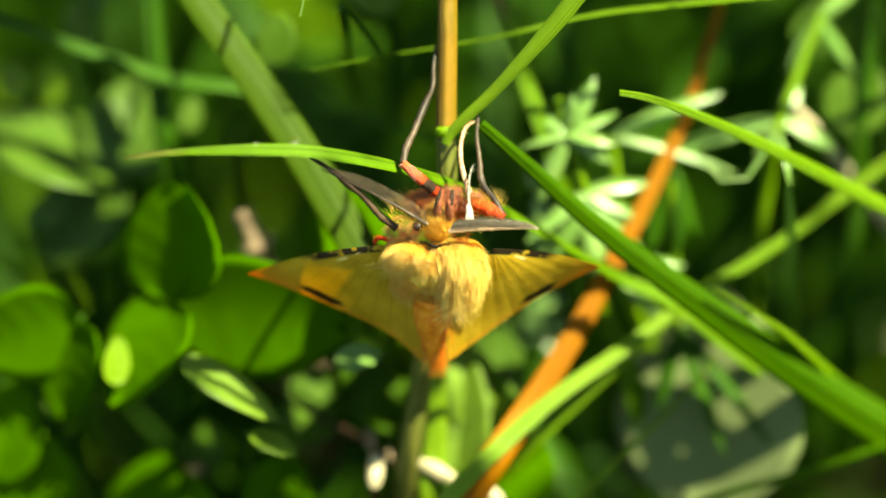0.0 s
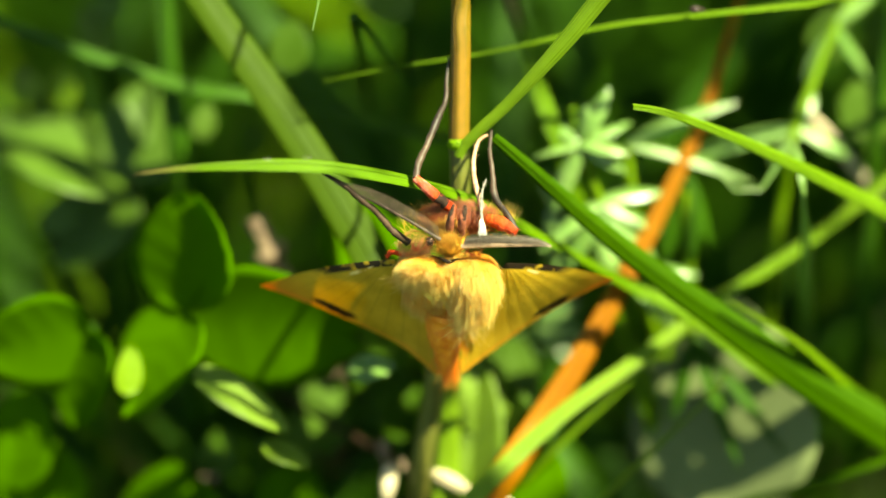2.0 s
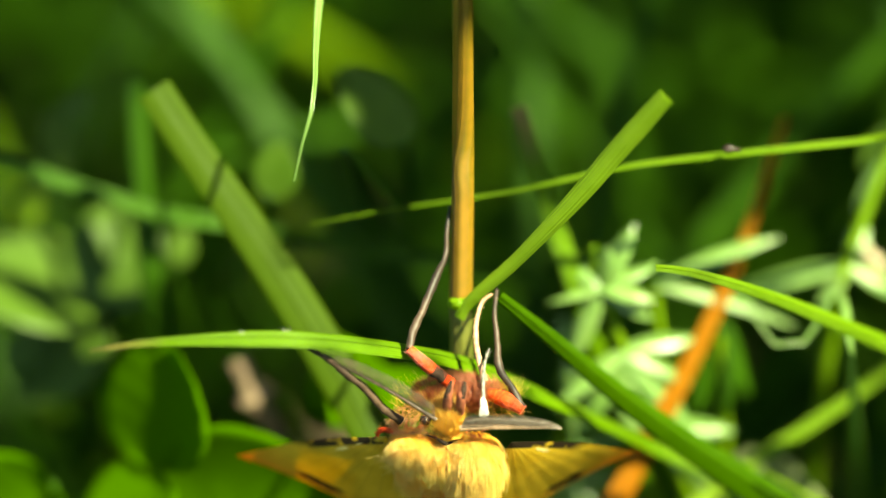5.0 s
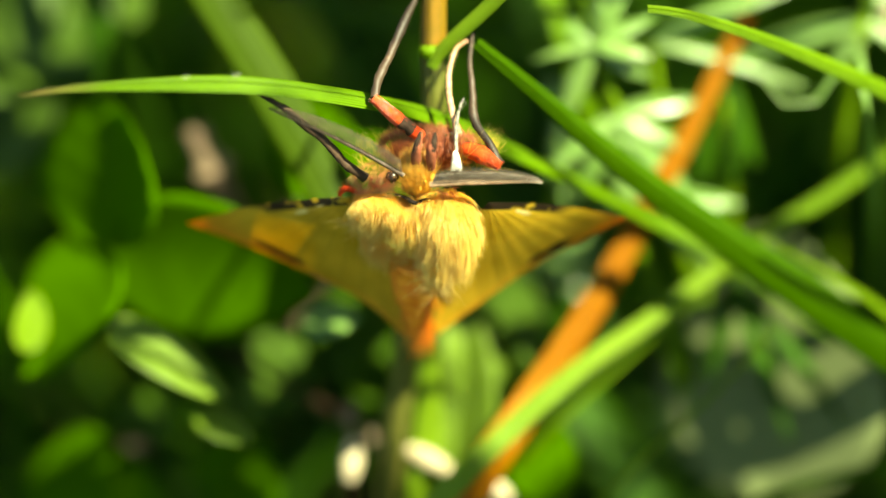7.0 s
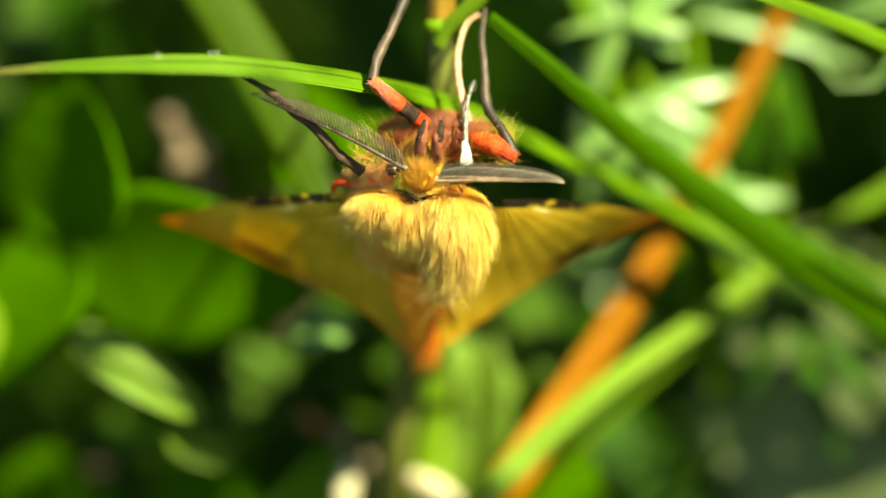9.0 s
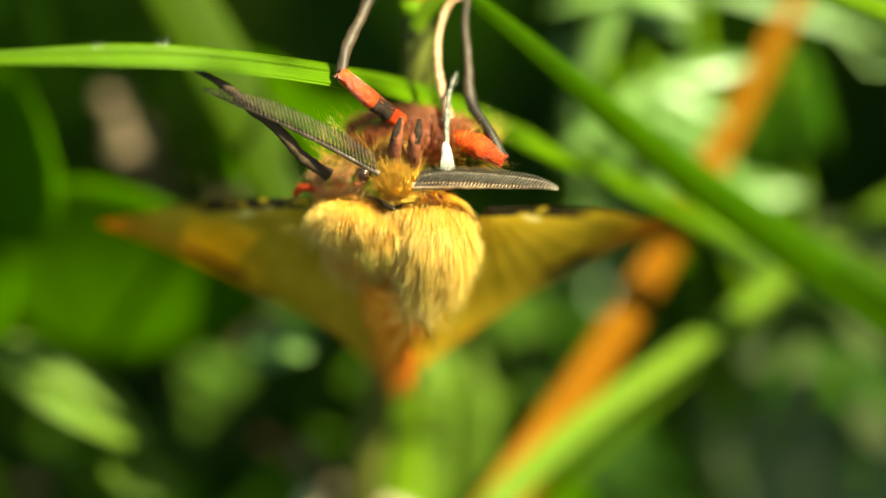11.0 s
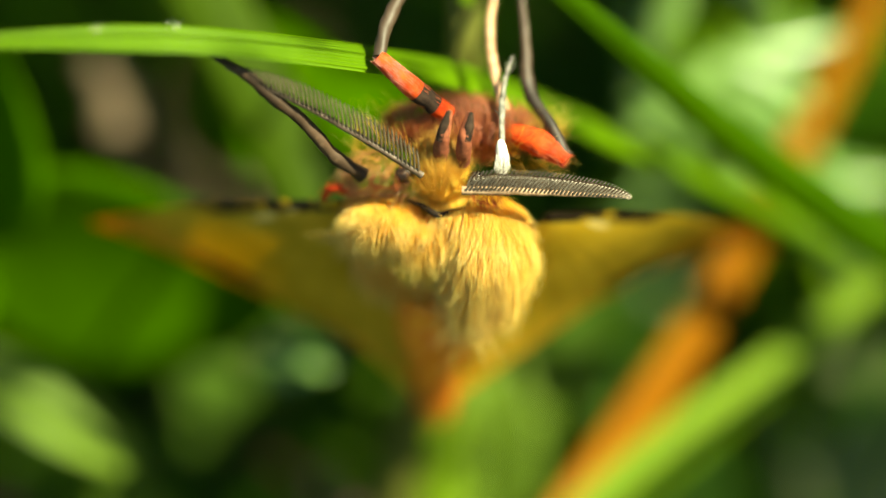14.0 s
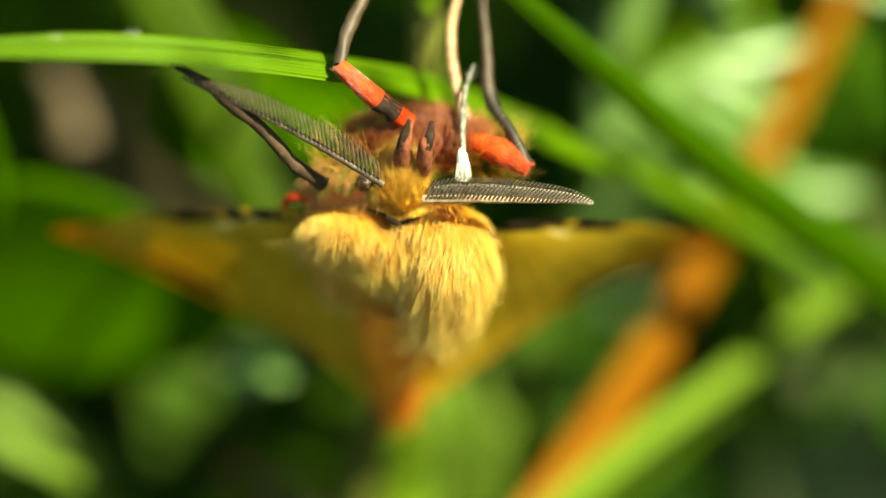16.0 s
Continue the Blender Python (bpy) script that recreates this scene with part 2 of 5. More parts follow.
def wing_paint():
    """Buff wing: dark broken leading edge, rosy fringe, long dark mark near the margin, fine veins, pale streak painted
    for sun flecks.
    """
    m, nt, bsdf, out = material("buff_wing")
    uv = nt.nodes.new("ShaderNodeTexCoord").outputs["UV"]
    sep = nt.nodes.new("ShaderNodeSeparateXYZ")
    nt.links.new(uv, sep.inputs[0])
    s, t = sep.outputs[0], sep.outputs[1]
    grain, fine = noise_of(nt, 500.0, 3.0), noise_of(nt, 4000.0, 4.0)
    col = mix_col(nt, ramp(nt, grain, 0.3, 0.7), (0.56, 0.36, 0.026), (0.76, 0.52, 0.055))
    vein = math_node(nt, "SINE", math_node(nt, "MULTIPLY", t, 60.0))
    col = mix_col(nt, math_node(nt, "MULTIPLY", ramp(nt, vein, 0.75, 1.0), 0.14), col, (0.22, 0.12, 0.012))
    col = mix_col(nt, math_node(nt, "MULTIPLY", ramp(nt, s, 0.72, 1.0), math_node(nt, "MULTIPLY", ramp(nt, t, 0.5, 0.0), 0.7)), col, (0.80, 0.28, 0.03))
    fringe = ramp(nt, math_node(nt, "ADD", s, math_node(nt, "MULTIPLY", grain, 0.05)), 0.955, 0.99)
    col = mix_col(nt, math_node(nt, "MULTIPLY", fringe, math_node(nt, "ADD", math_node(nt, "MULTIPLY", ramp(nt, t, 0.3, 0.0), 0.5), 0.3)), col, (0.86, 0.28, 0.03))
    wob = math_node(nt, "MULTIPLY", math_node(nt, "SUBTRACT", grain, 0.5), 0.10)
    ds = math_node(nt, "DIVIDE", math_node(nt, "ADD", math_node(nt, "SUBTRACT", s, 0.925), wob), 0.045)
    dt = math_node(nt, "DIVIDE", math_node(nt, "SUBTRACT", t, 0.37), 0.13)
    d2 = math_node(nt, "ADD", math_node(nt, "MULTIPLY", ds, ds), math_node(nt, "MULTIPLY", dt, dt))
    col = mix_col(nt, ramp(nt, d2, 1.2, 0.6), col, (0.03, 0.012, 0.006))
    edge = ramp(nt, math_node(nt, "MULTIPLY", s, t), 0.062, 0.045)
    mid = math_node(nt, "MULTIPLY", ramp(nt, s, 0.62, 0.5), ramp(nt, noise_of(nt, 900.0, 2.0), 0.36, 0.46))
    col = mix_col(nt, math_node(nt, "MULTIPLY", edge, mid), col, (0.03, 0.018, 0.008))
    # broken pale streak painted in for sun flecks near the leading edge
    ps = math_node(nt, "DIVIDE", math_node(nt, "SUBTRACT", s, 0.34), 0.13)
    pt = math_node(nt, "DIVIDE", math_node(nt, "ADD", math_node(nt, "SUBTRACT", t, 0.20), math_node(nt, "MULTIPLY", wob, 0.6)), 0.035)
    p2 = math_node(nt, "ADD", math_node(nt, "MULTIPLY", ps, ps), math_node(nt, "MULTIPLY", pt, pt))
    col = mix_col(nt, math_node(nt, "MULTIPLY", ramp(nt, p2, 1.2, 0.3), ramp(nt, noise_of(nt, 1100.0, 2.0), 0.42, 0.55)), col, (0.98, 0.82, 0.36))
    nt.links.new(col, bsdf.inputs["Base Color"])
    bsdf.inputs["Roughness"].default_value = 0.5
    h = math_node(nt, "ADD", math_node(nt, "MULTIPLY", vein, 0.12), fine)
    nt.links.new(bump_of(nt, h, 0.00003), bsdf.inputs["Normal"])
    tr = nt.nodes.new("ShaderNodeBsdfTranslucent")
    nt.links.new(col, tr.inputs["Color"])
    mx = nt.nodes.new("ShaderNodeMixShader")
    mx.inputs[0].default_value = 0.5
    nt.links.new(bsdf.outputs[0], mx.inputs[1])
    nt.links.new(tr.outputs[0], mx.inputs[2])
    nt.links.new(mx.outputs[0], out.inputs["Surface"])
    return m


WING = wing_paint()


# ---- mesh builders ----
def spline(pts, n):
    """n + 1 evenly spread points of a smooth curve through pts."""
    pts = [Vector(p) for p in pts]
    ext = [pts[0] * 2 - pts[1], *pts, pts[-1] * 2 - pts[-2]]
    fine = []
    for i in range(1, len(ext) - 2):
        a, b, c, d = ext[i - 1:i + 3]
        for k in range(16):
            u = k / 16
            fine.append(0.5 * ((2 * b) + (c - a) * u + (2 * a - 5 * b + 4 * c - d) * u * u + (3 * b - a - 3 * c + d) * u ** 3))
    fine.append(pts[-1])
    cum = [0.0]
    for a, b in zip(fine, fine[1:]):
        cum.append(cum[-1] + (b - a).length)
    out, j = [], 0
    for k in range(n + 1):
        want = cum[-1] * k / n
        while j < len(cum) - 2 and cum[j + 1] < want:
            j += 1
        f = (want - cum[j]) / max(cum[j + 1] - cum[j], 1e-12)
        out.append(fine[j].lerp(fine[j + 1], min(max(f, 0), 1)))
    return out


def level(values, f):
    x = f * (len(values) - 1)
    i = min(int(x), len(values) - 2)
    return values[i] + (values[i + 1] - values[i]) * (x - i)


class Soup:
    """Vertices, faces and uv of one mesh."""

    def __init__(self):
        self.v, self.f, self.uv = [], [], []

    def grid(self, rows, uvs, closed=False):
        base, w = len(self.v), len(rows[0])
        for r, q in zip(rows, uvs):
            self.v.extend(r)
            self.uv.extend(q)
        for i in range(len(rows) - 1):
            for j in range(w if closed else w - 1):
                k = (j + 1) % w
                self.f.append((base + i * w + j, base + i * w + k, base + (i + 1) * w + k, base + (i + 1) * w + j))

    def cap(self, ring, uv):
        base = len(self.v)
        self.v.extend(ring)
        self.uv.extend([uv] * len(ring))
        self.f.append(tuple(range(base, base + len(ring))))

    def mesh(self, name, origin):
        me = bpy.data.meshes.new(name)
        me.from_pydata([tuple(Vector(p) - origin) for p in self.v], [], self.f)
        lay = me.uv_layers.new(name="uv")
        idx = np.empty(len(me.loops), dtype=np.int32)
        me.loops.foreach_get("vertex_index", idx)
        lay.data.foreach_set("uv", np.array(self.uv, dtype=np.float32)[idx].ravel())
        me.polygons.foreach_set("use_smooth", [True] * len(me.polygons))
        me.update()
        return me


def add_strip(soup, path, widths, face, n=40, fold=0.15, thick=0.16, twist=0.0, cells=6, wave=0.0):
    """A leaf blade along a path in metres: V-folded, thicker in the middle. widths and thick in mm."""
    pts = spline(path, n)
    rows, uvs = [], []
    for i, p in enumerate(pts):
        f = i / n
        tan = (pts[min(i + 1, n)] - pts[max(i - 1, 0)]).normalized()
        side = tan.cross(face).normalized()
        if twist:
            side = Matrix.Rotation(twist * f, 3, tan) @ side
        nrm = side.cross(tan).normalized()
        w = level(widths, f) * 0.0005 + 1e-6
        top, low, ut, ul = [], [], [], []
        for j in range(cells + 1):
            x = 2 * j / cells - 1
            mid = p + side * (w * x) + nrm * (-fold * w * abs(x) + wave * w * math.sin(9 * f + 3 * x))
            h = thick * 0.0005 * (1 - 0.75 * x * x) * min(1.0, 0.25 + 6 * min(f, 1 - f) + w / 0.0015)
            top.append(mid + nrm * h)
            low.append(mid - nrm * h)
            ut.append((f, j / cells))
            ul.append((f, j / cells))
        rows.append(top + low[::-1])
        uvs.append(ut + ul[::-1])
    soup.grid(rows, uvs, True)
    soup.cap(rows[0][::-1], (0, 0.5))
    soup.cap(rows[-1], (1, 0.5))


def add_tube(soup, path, radii, n=24, seg=10, flat=1.0, lump=0.0, u0=0.0, u1=1.0):
    pts = spline(path, n)
    rows, uvs = [], []
    ref = Vector((0.31, 0.2, 0.93))
    for i, p in enumerate(pts):
        f = i / n
        tan = (pts[min(i + 1, n)] - pts[max(i - 1, 0)]).normalized()
        a = tan.cross(ref).normalized()
        b = a.cross(tan).normalized()
        r = level(radii, f) * 0.001
        ring = []
        for j in range(seg):
            g = 2 * math.pi * j / seg
            k = 1 + lump * noise.noise(p * 2500 + Vector((math.cos(g), math.sin(g), 0)))
            ring.append(p + (a * math.cos(g) + b * math.sin(g) * flat) * (r * k))
        rows.append(ring)
        uvs.append([(u0 + (u1 - u0) * f, j / seg) for j in range(seg)])
    soup.grid(rows, uvs, True)
    soup.cap(rows[0][::-1], (u0, 0.5))
    soup.cap(rows[-1], (u1, 0.5))


def add_hair(soup, p, d, bend, length, radius):
    """One tapered hair of three sides in three joints; metres."""
    a = d.orthogonal().normalized()
    b = d.cross(a).normalized()
    rows, uvs = [], []
    for i in range(4):
        f = i / 3
        q = p + d * (length * f) + bend * (length * f * f)
        r = radius * (1 - 0.85 * f)
        rows.append([q + a * (r * math.cos(g)) + b * (r * math.sin(g)) for g in (0, 2.094, 4.189)])
        uvs.append([(f, 0.5)] * 3)
    soup.grid(rows, uvs, True)


def add_blob(soup, c, axes, n=20, m=14, lump=0.0):
    """An ellipsoid round c with three half-axis vectors."""
    rows, uvs = [], []
    for i in range(m + 1):
        th = math.pi * (i + 0.02) / (m + 0.04)
        ring = []
        for j in range(n):
            ph = 2 * math.pi * j / n
            d = axes[0] * (math.sin(th) * math.cos(ph)) + axes[1] * (math.sin(th) * math.sin(ph)) + axes[2] * math.cos(th)
            k = 1 + lump * noise.noise((c + d) * 1500)
            ring.append(c + d * k)
        rows.append(ring)
        uvs.append([(i / m, j / n) for j in range(n)])
    soup.grid(rows, uvs, True)
    soup.cap(rows[0][::-1], (0, 0.5))
    soup.cap(rows[-1], (1, 0.5))


def whole(parent):
    p = Vector((0, 0, 0))
    while parent is not None:
        p = p + parent.location
        parent = parent.parent
    return p


def part(name, soup, mat, parent=None, label="", origin=None):
    if origin is None:
        origin = Vector(soup.v[0]) if parent is None else whole(parent)
    ob = new(name, soup.mesh(name, origin))
    ob.data.materials.append(mat)
    if parent is not None:
        ob.parent = parent
        ob.location = origin - whole(parent)
    else:
        ob.location = origin
    if label:
        tagged(ob, label)
    return ob


def hub(name, p):
    ob = new(name)
    ob.location = p
    ob.empty_display_size = 0.005
    return ob


def to_ground(path, root):
    """The path in metres, carried on to a root on the soil at root = (x, y) in mm."""
    pts = [at(p) for p in path]
    end, last = Vector((root[0] * 0.001, root[1] * 0.001, -0.002)), pts[-1]
    lead = (pts[-1] - pts[-2]).normalized()
    gap = (end - last).length
    mid = last + lead * (gap * 0.3)
    low = end.lerp(last, 0.3)
    low.x, low.y = end.x * 0.8 + mid.x * 0.2, end.y * 0.8 + mid.y * 0.2
    return pts + [mid.lerp(low, 0.2), low, end]


def grass_blade(path, widths, root, mat, label, face=(0, -0.5, -1), n=60, group="", **shape):
    """A blade with its keel, from its tip to its root; widths from tip to root."""
    line = to_ground(path, root)
    ob = hub("grass_plant", Vector((root[0] * 0.001, root[1] * 0.001, 0)))
    soup = Soup()
    add_strip(soup, line, widths, way(face), n, **shape)
    part("blade", soup, mat, ob)
    keel = Soup()
    back = way(face) * 0.00005
    add_tube(keel, [p + back for p in line], [0.02] + [max(0.03, w * 0.055) for w in widths[1:]], n, 6)
    part("midrib", keel, mat, ob)
    return tagged(ob, label, "grass", group)


# ---- ground and meadow ----
def ground():
    bm = bmesh.new()
    xs = [-200, -40, -8, -2, -0.6, *[-0.3 + 0.02 * i for i in range(31)], 0.6, 2, 8, 40, 200]
    grid = []
    for y in xs:
        row = []
        for x in xs:
            near = max(abs(x), abs(y)) < 0.31
            z = 0.004 * noise.noise((x * 30, y * 30, 0)) - 0.003 if near else -0.003
            row.append(bm.verts.new((x, y, z)))
        grid.append(row)
    for i in range(len(xs) - 1):
        for j in range(len(xs) - 1):
            bm.faces.new((grid[i][j], grid[i][j + 1], grid[i + 1][j + 1], grid[i + 1][j]))
    me = bpy.data.meshes.new("ground")
    bm.to_mesh(me)
    bm.free()
    ob = new("ground", me)
    me.materials.append(SOIL)
    tagged(ob, "dark damp meadow soil under the grass", "ground", "", "structure")


ground()


def clear_of_view(p, near):
    """Whether a place keeps out of the space between the moth and the eye."""
    d = p - COLLAR
    u, v, w = d.dot(RIGHT) * 1000, d.dot(DOWN) * 1000, d.dot(AWAY) * 1000
    return w > near or abs(u) > 46 or v > 30 or v < -70


TO_SUN = Vector((math.sin(radians(SUN_AZ)) * math.cos(radians(SUN_EL)), math.cos(radians(SUN_AZ)) * math.cos(radians(SUN_EL)), math.sin(radians(SUN_EL))))


# gaps left in the grass and the added shade leaves, each a place that the sun reaches and the gap's radius in mm
SUN_ON_MOTH = ((1.7, 1.4, 0.5, 2.5), (-3.4, 0.1, 1.2, 0.6), (-2.0, -5.0, 0.5, 0.8), (3.5, -2.3, 1.0, 1.4), (3.2, -1.1, -0.5, 2.4), (-3.5, -2.8, -0.6, 0.8), (-6.0, -4.1, -0.8, 0.8), (-0.5, -2.2, 0.8, 1.2), (-1.3, -9.5, 3.6, 1.6), (1.6, -6.0, 2.6, 1.5), (6.3, 0.9, 4.6, 0.6), (-8.5, 0.9, 5.2, 0.5))
SUN_ON_GRASS = ((-19.0, -6.2, -4.2, 1.8), (-15.2, -6.5, -3.5, 0.9), (-12.4, -6.6, -3.0, 0.9), (-9.2, -6.5, -2.2, 1.0), (-5.8, -0.8, 12.0, 0.9), (-7.6, -3.6, 12.0, 0.7), (5.6, -13.0, 2.6, 3.0), (9.5, -17.5, 0.8, 3.0), (2.0, -9.3, 4.4, 1.3), (0.2, -13.0, 5.0, 2.5),
                (4.0, -7.0, 6.0, 2.0), (8.0, -3.5, 7.5, 2.2), (12.0, 0.0, 9.0, 1.6), (22.0, 7.0, 14.3, 2.4), (26.0, 9.8, 16.1, 2.6), (30.5, 12.6, 18.1, 2.6), (36.0, 16.0, 20.6, 2.6), (13.0, -10.3, 3.0, 1.5), (17.0, -9.0, 5.5, 1.8), (22.0, -7.0, 9.0, 1.3), (28.0, -4.0, 12.5, 1.5),
                (17.0, -9.0, 19.0, 2.0), (13.0, -1.0, 16.0, 2.2), (10.0, 5.0, 14.0, 2.2), (15.0, 5.4, 16.5, 2.2), (13.2, 6.6, 15.0, 2.2), (11.5, 8.0, 14.0, 2.2), (9.8, 9.1, 12.6, 2.2), (8.0, 10.3, 12.0, 2.2), (6.5, 11.6, 11.2, 2.2), (5.0, 13.0, 10.5, 2.0), (15.2, -4.7, 17.5, 2.4), (8.5, 8.0, 13.5, 2.2),
                (24.0, -1.0, 18.0, 2.2), (30.0, -5.0, 22.0, 2.0), (5.0, -2.0, 9.0, 1.4), (11.0, 1.6, 13.8, 1.8), (15.8, 4.0, 17.0, 1.8), (8.0, -15.5, 9.6, 2.0), (0.0, -14.0, 10.0, 1.5))
SUN_ON_HERBS = ((8.5, -8.0, 15.5, 4.0), (12.5, -9.5, 17.0, 2.0), (10.0, -4.0, 17.0, 2.4), (12.0, 1.0, 18.5, 1.6), (24.0, -9.0, 20.0, 3.0), (26.0, -15.0, 21.0, 3.0), (20.0, -5.0, 17.0, 2.5),
                (-22.6, 7.9, 13.5, 1.6), (-14.6, 10.7, 12.5, 2.3), (-29.0, 17.5, 22.0, 2.6), (-10.5, 16.5, 22.0, 1.6), (-11.5, 13.2, 13.5, 2.0), (3.0, 10.0, 18.0, 1.8), (2.0, 15.0, 18.0, 1.2), (-0.3, 11.5, 14.8, 1.2), (-0.5, 14.0, 15.5, 1.3), (-0.7, 17.0, 16.0, 1.6), (-4.8, 15.8, 16.0, 1.8), (-0.6, 15.8, 17.5, 1.8), (4.0, 17.0, 16.0, 1.6),
                (-18.3, 0.0, 16.0, 4.4), (-20.6, 7.5, 15.2, 3.6), (-13.0, 5.0, 16.0, 3.6), (-25.6, 8.8, 17.2, 3.4), (-29.5, 6.0, 17.5, 4.0), (19.4, 11.0, 22.0, 7.2), (-6.0, 7.9, 14.0, 2.2), (-25.0, -5.0, 26.0, 6.0), (-27.0, -10.0, 22.0, 2.0), (-12.0, -14.0, 20.0, 1.8), (-31.0, 0.0, 27.0, 3.0), (-13.5, -1.0, 21.0, 2.0), (27.0, -9.0, 23.0, 2.0))
BEAMS = SUN_ON_MOTH + SUN_ON_GRASS + SUN_ON_HERBS
BEAM_AT = np.array([at(b[:3]) for b in BEAMS])
BEAM_WIDE = np.array([b[3] * 0.001 for b in BEAMS])


def off_sunbeams(pts, half):
    """Whether a blade of that half width keeps clear of the gaps that let the sun in."""
    line = np.array(spline(pts, 24))
    d = line[:, None] - BEAM_AT[None]
    along = d @ np.array(TO_SUN)
    off = np.linalg.norm(d - along[..., None] * np.array(TO_SUN), axis=2)
    return not ((along > 0) & (off < BEAM_WIDE[None] + half)).any()


def meadow():
    """Grass behind and around, too dense to count."""
    r = random.Random(11)
    for name, count, near, low, high, mat, label in (
        ("meadow_grass", 3200, 30, 0.03, 0.12, GRASS_FAR, "dense green meadow grass in dappled shade behind the moth"),
        ("meadow_grass", 300, 34, 0.03, 0.10, GRASS_PALE, "scattered paler sunlit meadow grass blades behind the moth"),
        ("meadow_grass", 850, 34, 0.12, 0.26, GRASS_FAR, "tall meadow grass standing over the lower growth"),
        ("meadow_grass", 2500, 34, 0.05, 0.15, GRASS_MID, "open meadow grass spreading round the place"),
    ):
        soup = Soup()
        made = 0
        while made < count:
            if 0.14 < high < 0.2:
                x, y = r.gauss(0, 0.6), r.gauss(0.3, 0.6)
                if abs(x) < 0.2 and -0.6 < y < 0.35:
                    continue
            elif high > 0.2:
                x, y = (r.uniform(0.0, 0.2), r.uniform(-0.03, 0.3)) if made % 3 else (r.uniform(-0.2, 0.1), r.uniform(0.1, 0.35))
            else:
                x, y = r.uniform(-0.16, 0.16), r.uniform(-0.05, 0.33) if made % 8 else r.uniform(-0.2, 0.0)
            tall = r.uniform(low, high) if y > 0.0 or high > 0.2 else r.uniform(0.015, 0.035)
            k = 0.35 if high > 0.2 else 1.0
            lean = Vector((r.gauss(0, 0.5) * k, r.gauss(0, 0.4) * k, 1)).normalized()
            droop = Vector((r.gauss(0, 0.6), r.gauss(0, 0.5), -r.uniform(0, 0.5))) * k
            root = Vector((x, y, -0.004))
            steps = (0, 0.35, 0.7, 1) if high < 0.2 else (0, 0.12, 0.25, 0.4, 0.55, 0.7, 0.85, 1)
            pts = [root + lean * (tall * f) + droop * (tall * 0.5 * f * f) for f in steps]
            wd = r.uniform(0.8, 3.2) if high < 0.14 else r.uniform(2.0, 5.0)
            if not all(clear_of_view(q, near) for q in pts) or not off_sunbeams(pts, wd * 0.0004):
                continue
            add_strip(soup, pts, [wd * 0.7, wd, wd * 0.8, 0.1], Vector((r.gauss(0, 0.5), -1, r.uniform(0, 0.8))).normalized(), 9, 0.2, 0.15, r.gauss(0, 0.8), 2)
            made += 1
        ob = part(name, soup, mat, None, "", Vector((0, 0.1, 0)))
        tagged(ob, label, "grass", "", "stuff")


meadow()


def shade_canopy():
    """Loose clover leaves added out of view, sunward, to throw the dappled shade."""
    r = random.Random(23)
    leaves, stalks = Soup(), Soup()
    made = tried = 0
    while made < 4300 and tried < 60000:
        tried += 1
        small = made > 1500
        aim = at((r.uniform(-30, 34), r.uniform(-18, 20), r.uniform(-2, 22))) if small else at((r.uniform(-36, 44), r.uniform(-24, 26), r.uniform(-6, 34)))
        if made % 3 == 2:
            aim = at((r.uniform(-13, 11), r.uniform(-7, 7), r.uniform(1, 8)))
            small = True
        c = aim + TO_SUN * r.uniform(0.17, 0.25)
        if c.x < 0.046:
            continue
        wide = r.choice((0.7, 1.1, 1.6) if small else (1.4, 2.2, 3.2, 4.5)) * r.uniform(0.8, 1.2) * 0.001
        d = np.array(c)[None] - BEAM_AT
        along = d @ np.array(TO_SUN)
        if (np.linalg.norm(d - along[:, None] * np.array(TO_SUN), axis=1) < BEAM_WIDE + wide).any():
            continue
        made += 1
        nrm = (TO_SUN + Vector((r.gauss(0, 0.3), r.gauss(0, 0.3), r.gauss(0, 0.3)))).normalized()
        a = nrm.orthogonal().normalized()
        b = nrm.cross(a)
        rim = []
        for k in range(10):
            g = 2 * math.pi * k / 10
            q = wide * (1.0 - (0.12 if k == 0 else 0.0))
            rim.append((a * math.cos(g) + b * math.sin(g)) * q + nrm * (0.18 * wide))
        thin = nrm * 0.00009
        rows = [[c - thin + p * 0.02 for p in rim], [c - thin + p for p in rim], [c + thin + p for p in rim], [c + thin + p * 0.02 for p in rim]]
        leaves.grid(rows, [[(f, k / 10) for k in range(10)] for f in (0.5, 0.9, 0.9, 0.5)], True)
        if made % 90 == 0:
            root = Vector((c.x + r.uniform(0.0, 0.03), c.y + r.uniform(-0.02, 0.02), -0.004))
            line = [c, c.lerp(root, 0.4) + Vector((0.004, 0, 0)), root]
            if off_sunbeams(line, 0.0003):
                add_tube(stalks, line, [0.15, 0.25, 0.3], 6, 4)
    stand = part("clover_stand", leaves, GRASS_MID, None, "", Vector((0.1, 0, 0)))
    tagged(stand, "loose clover leaves added out of view to shade the moth", "clover", "", "stuff")
    part("stalks", stalks, GRASS_DEEP, stand)


shade_canopy()

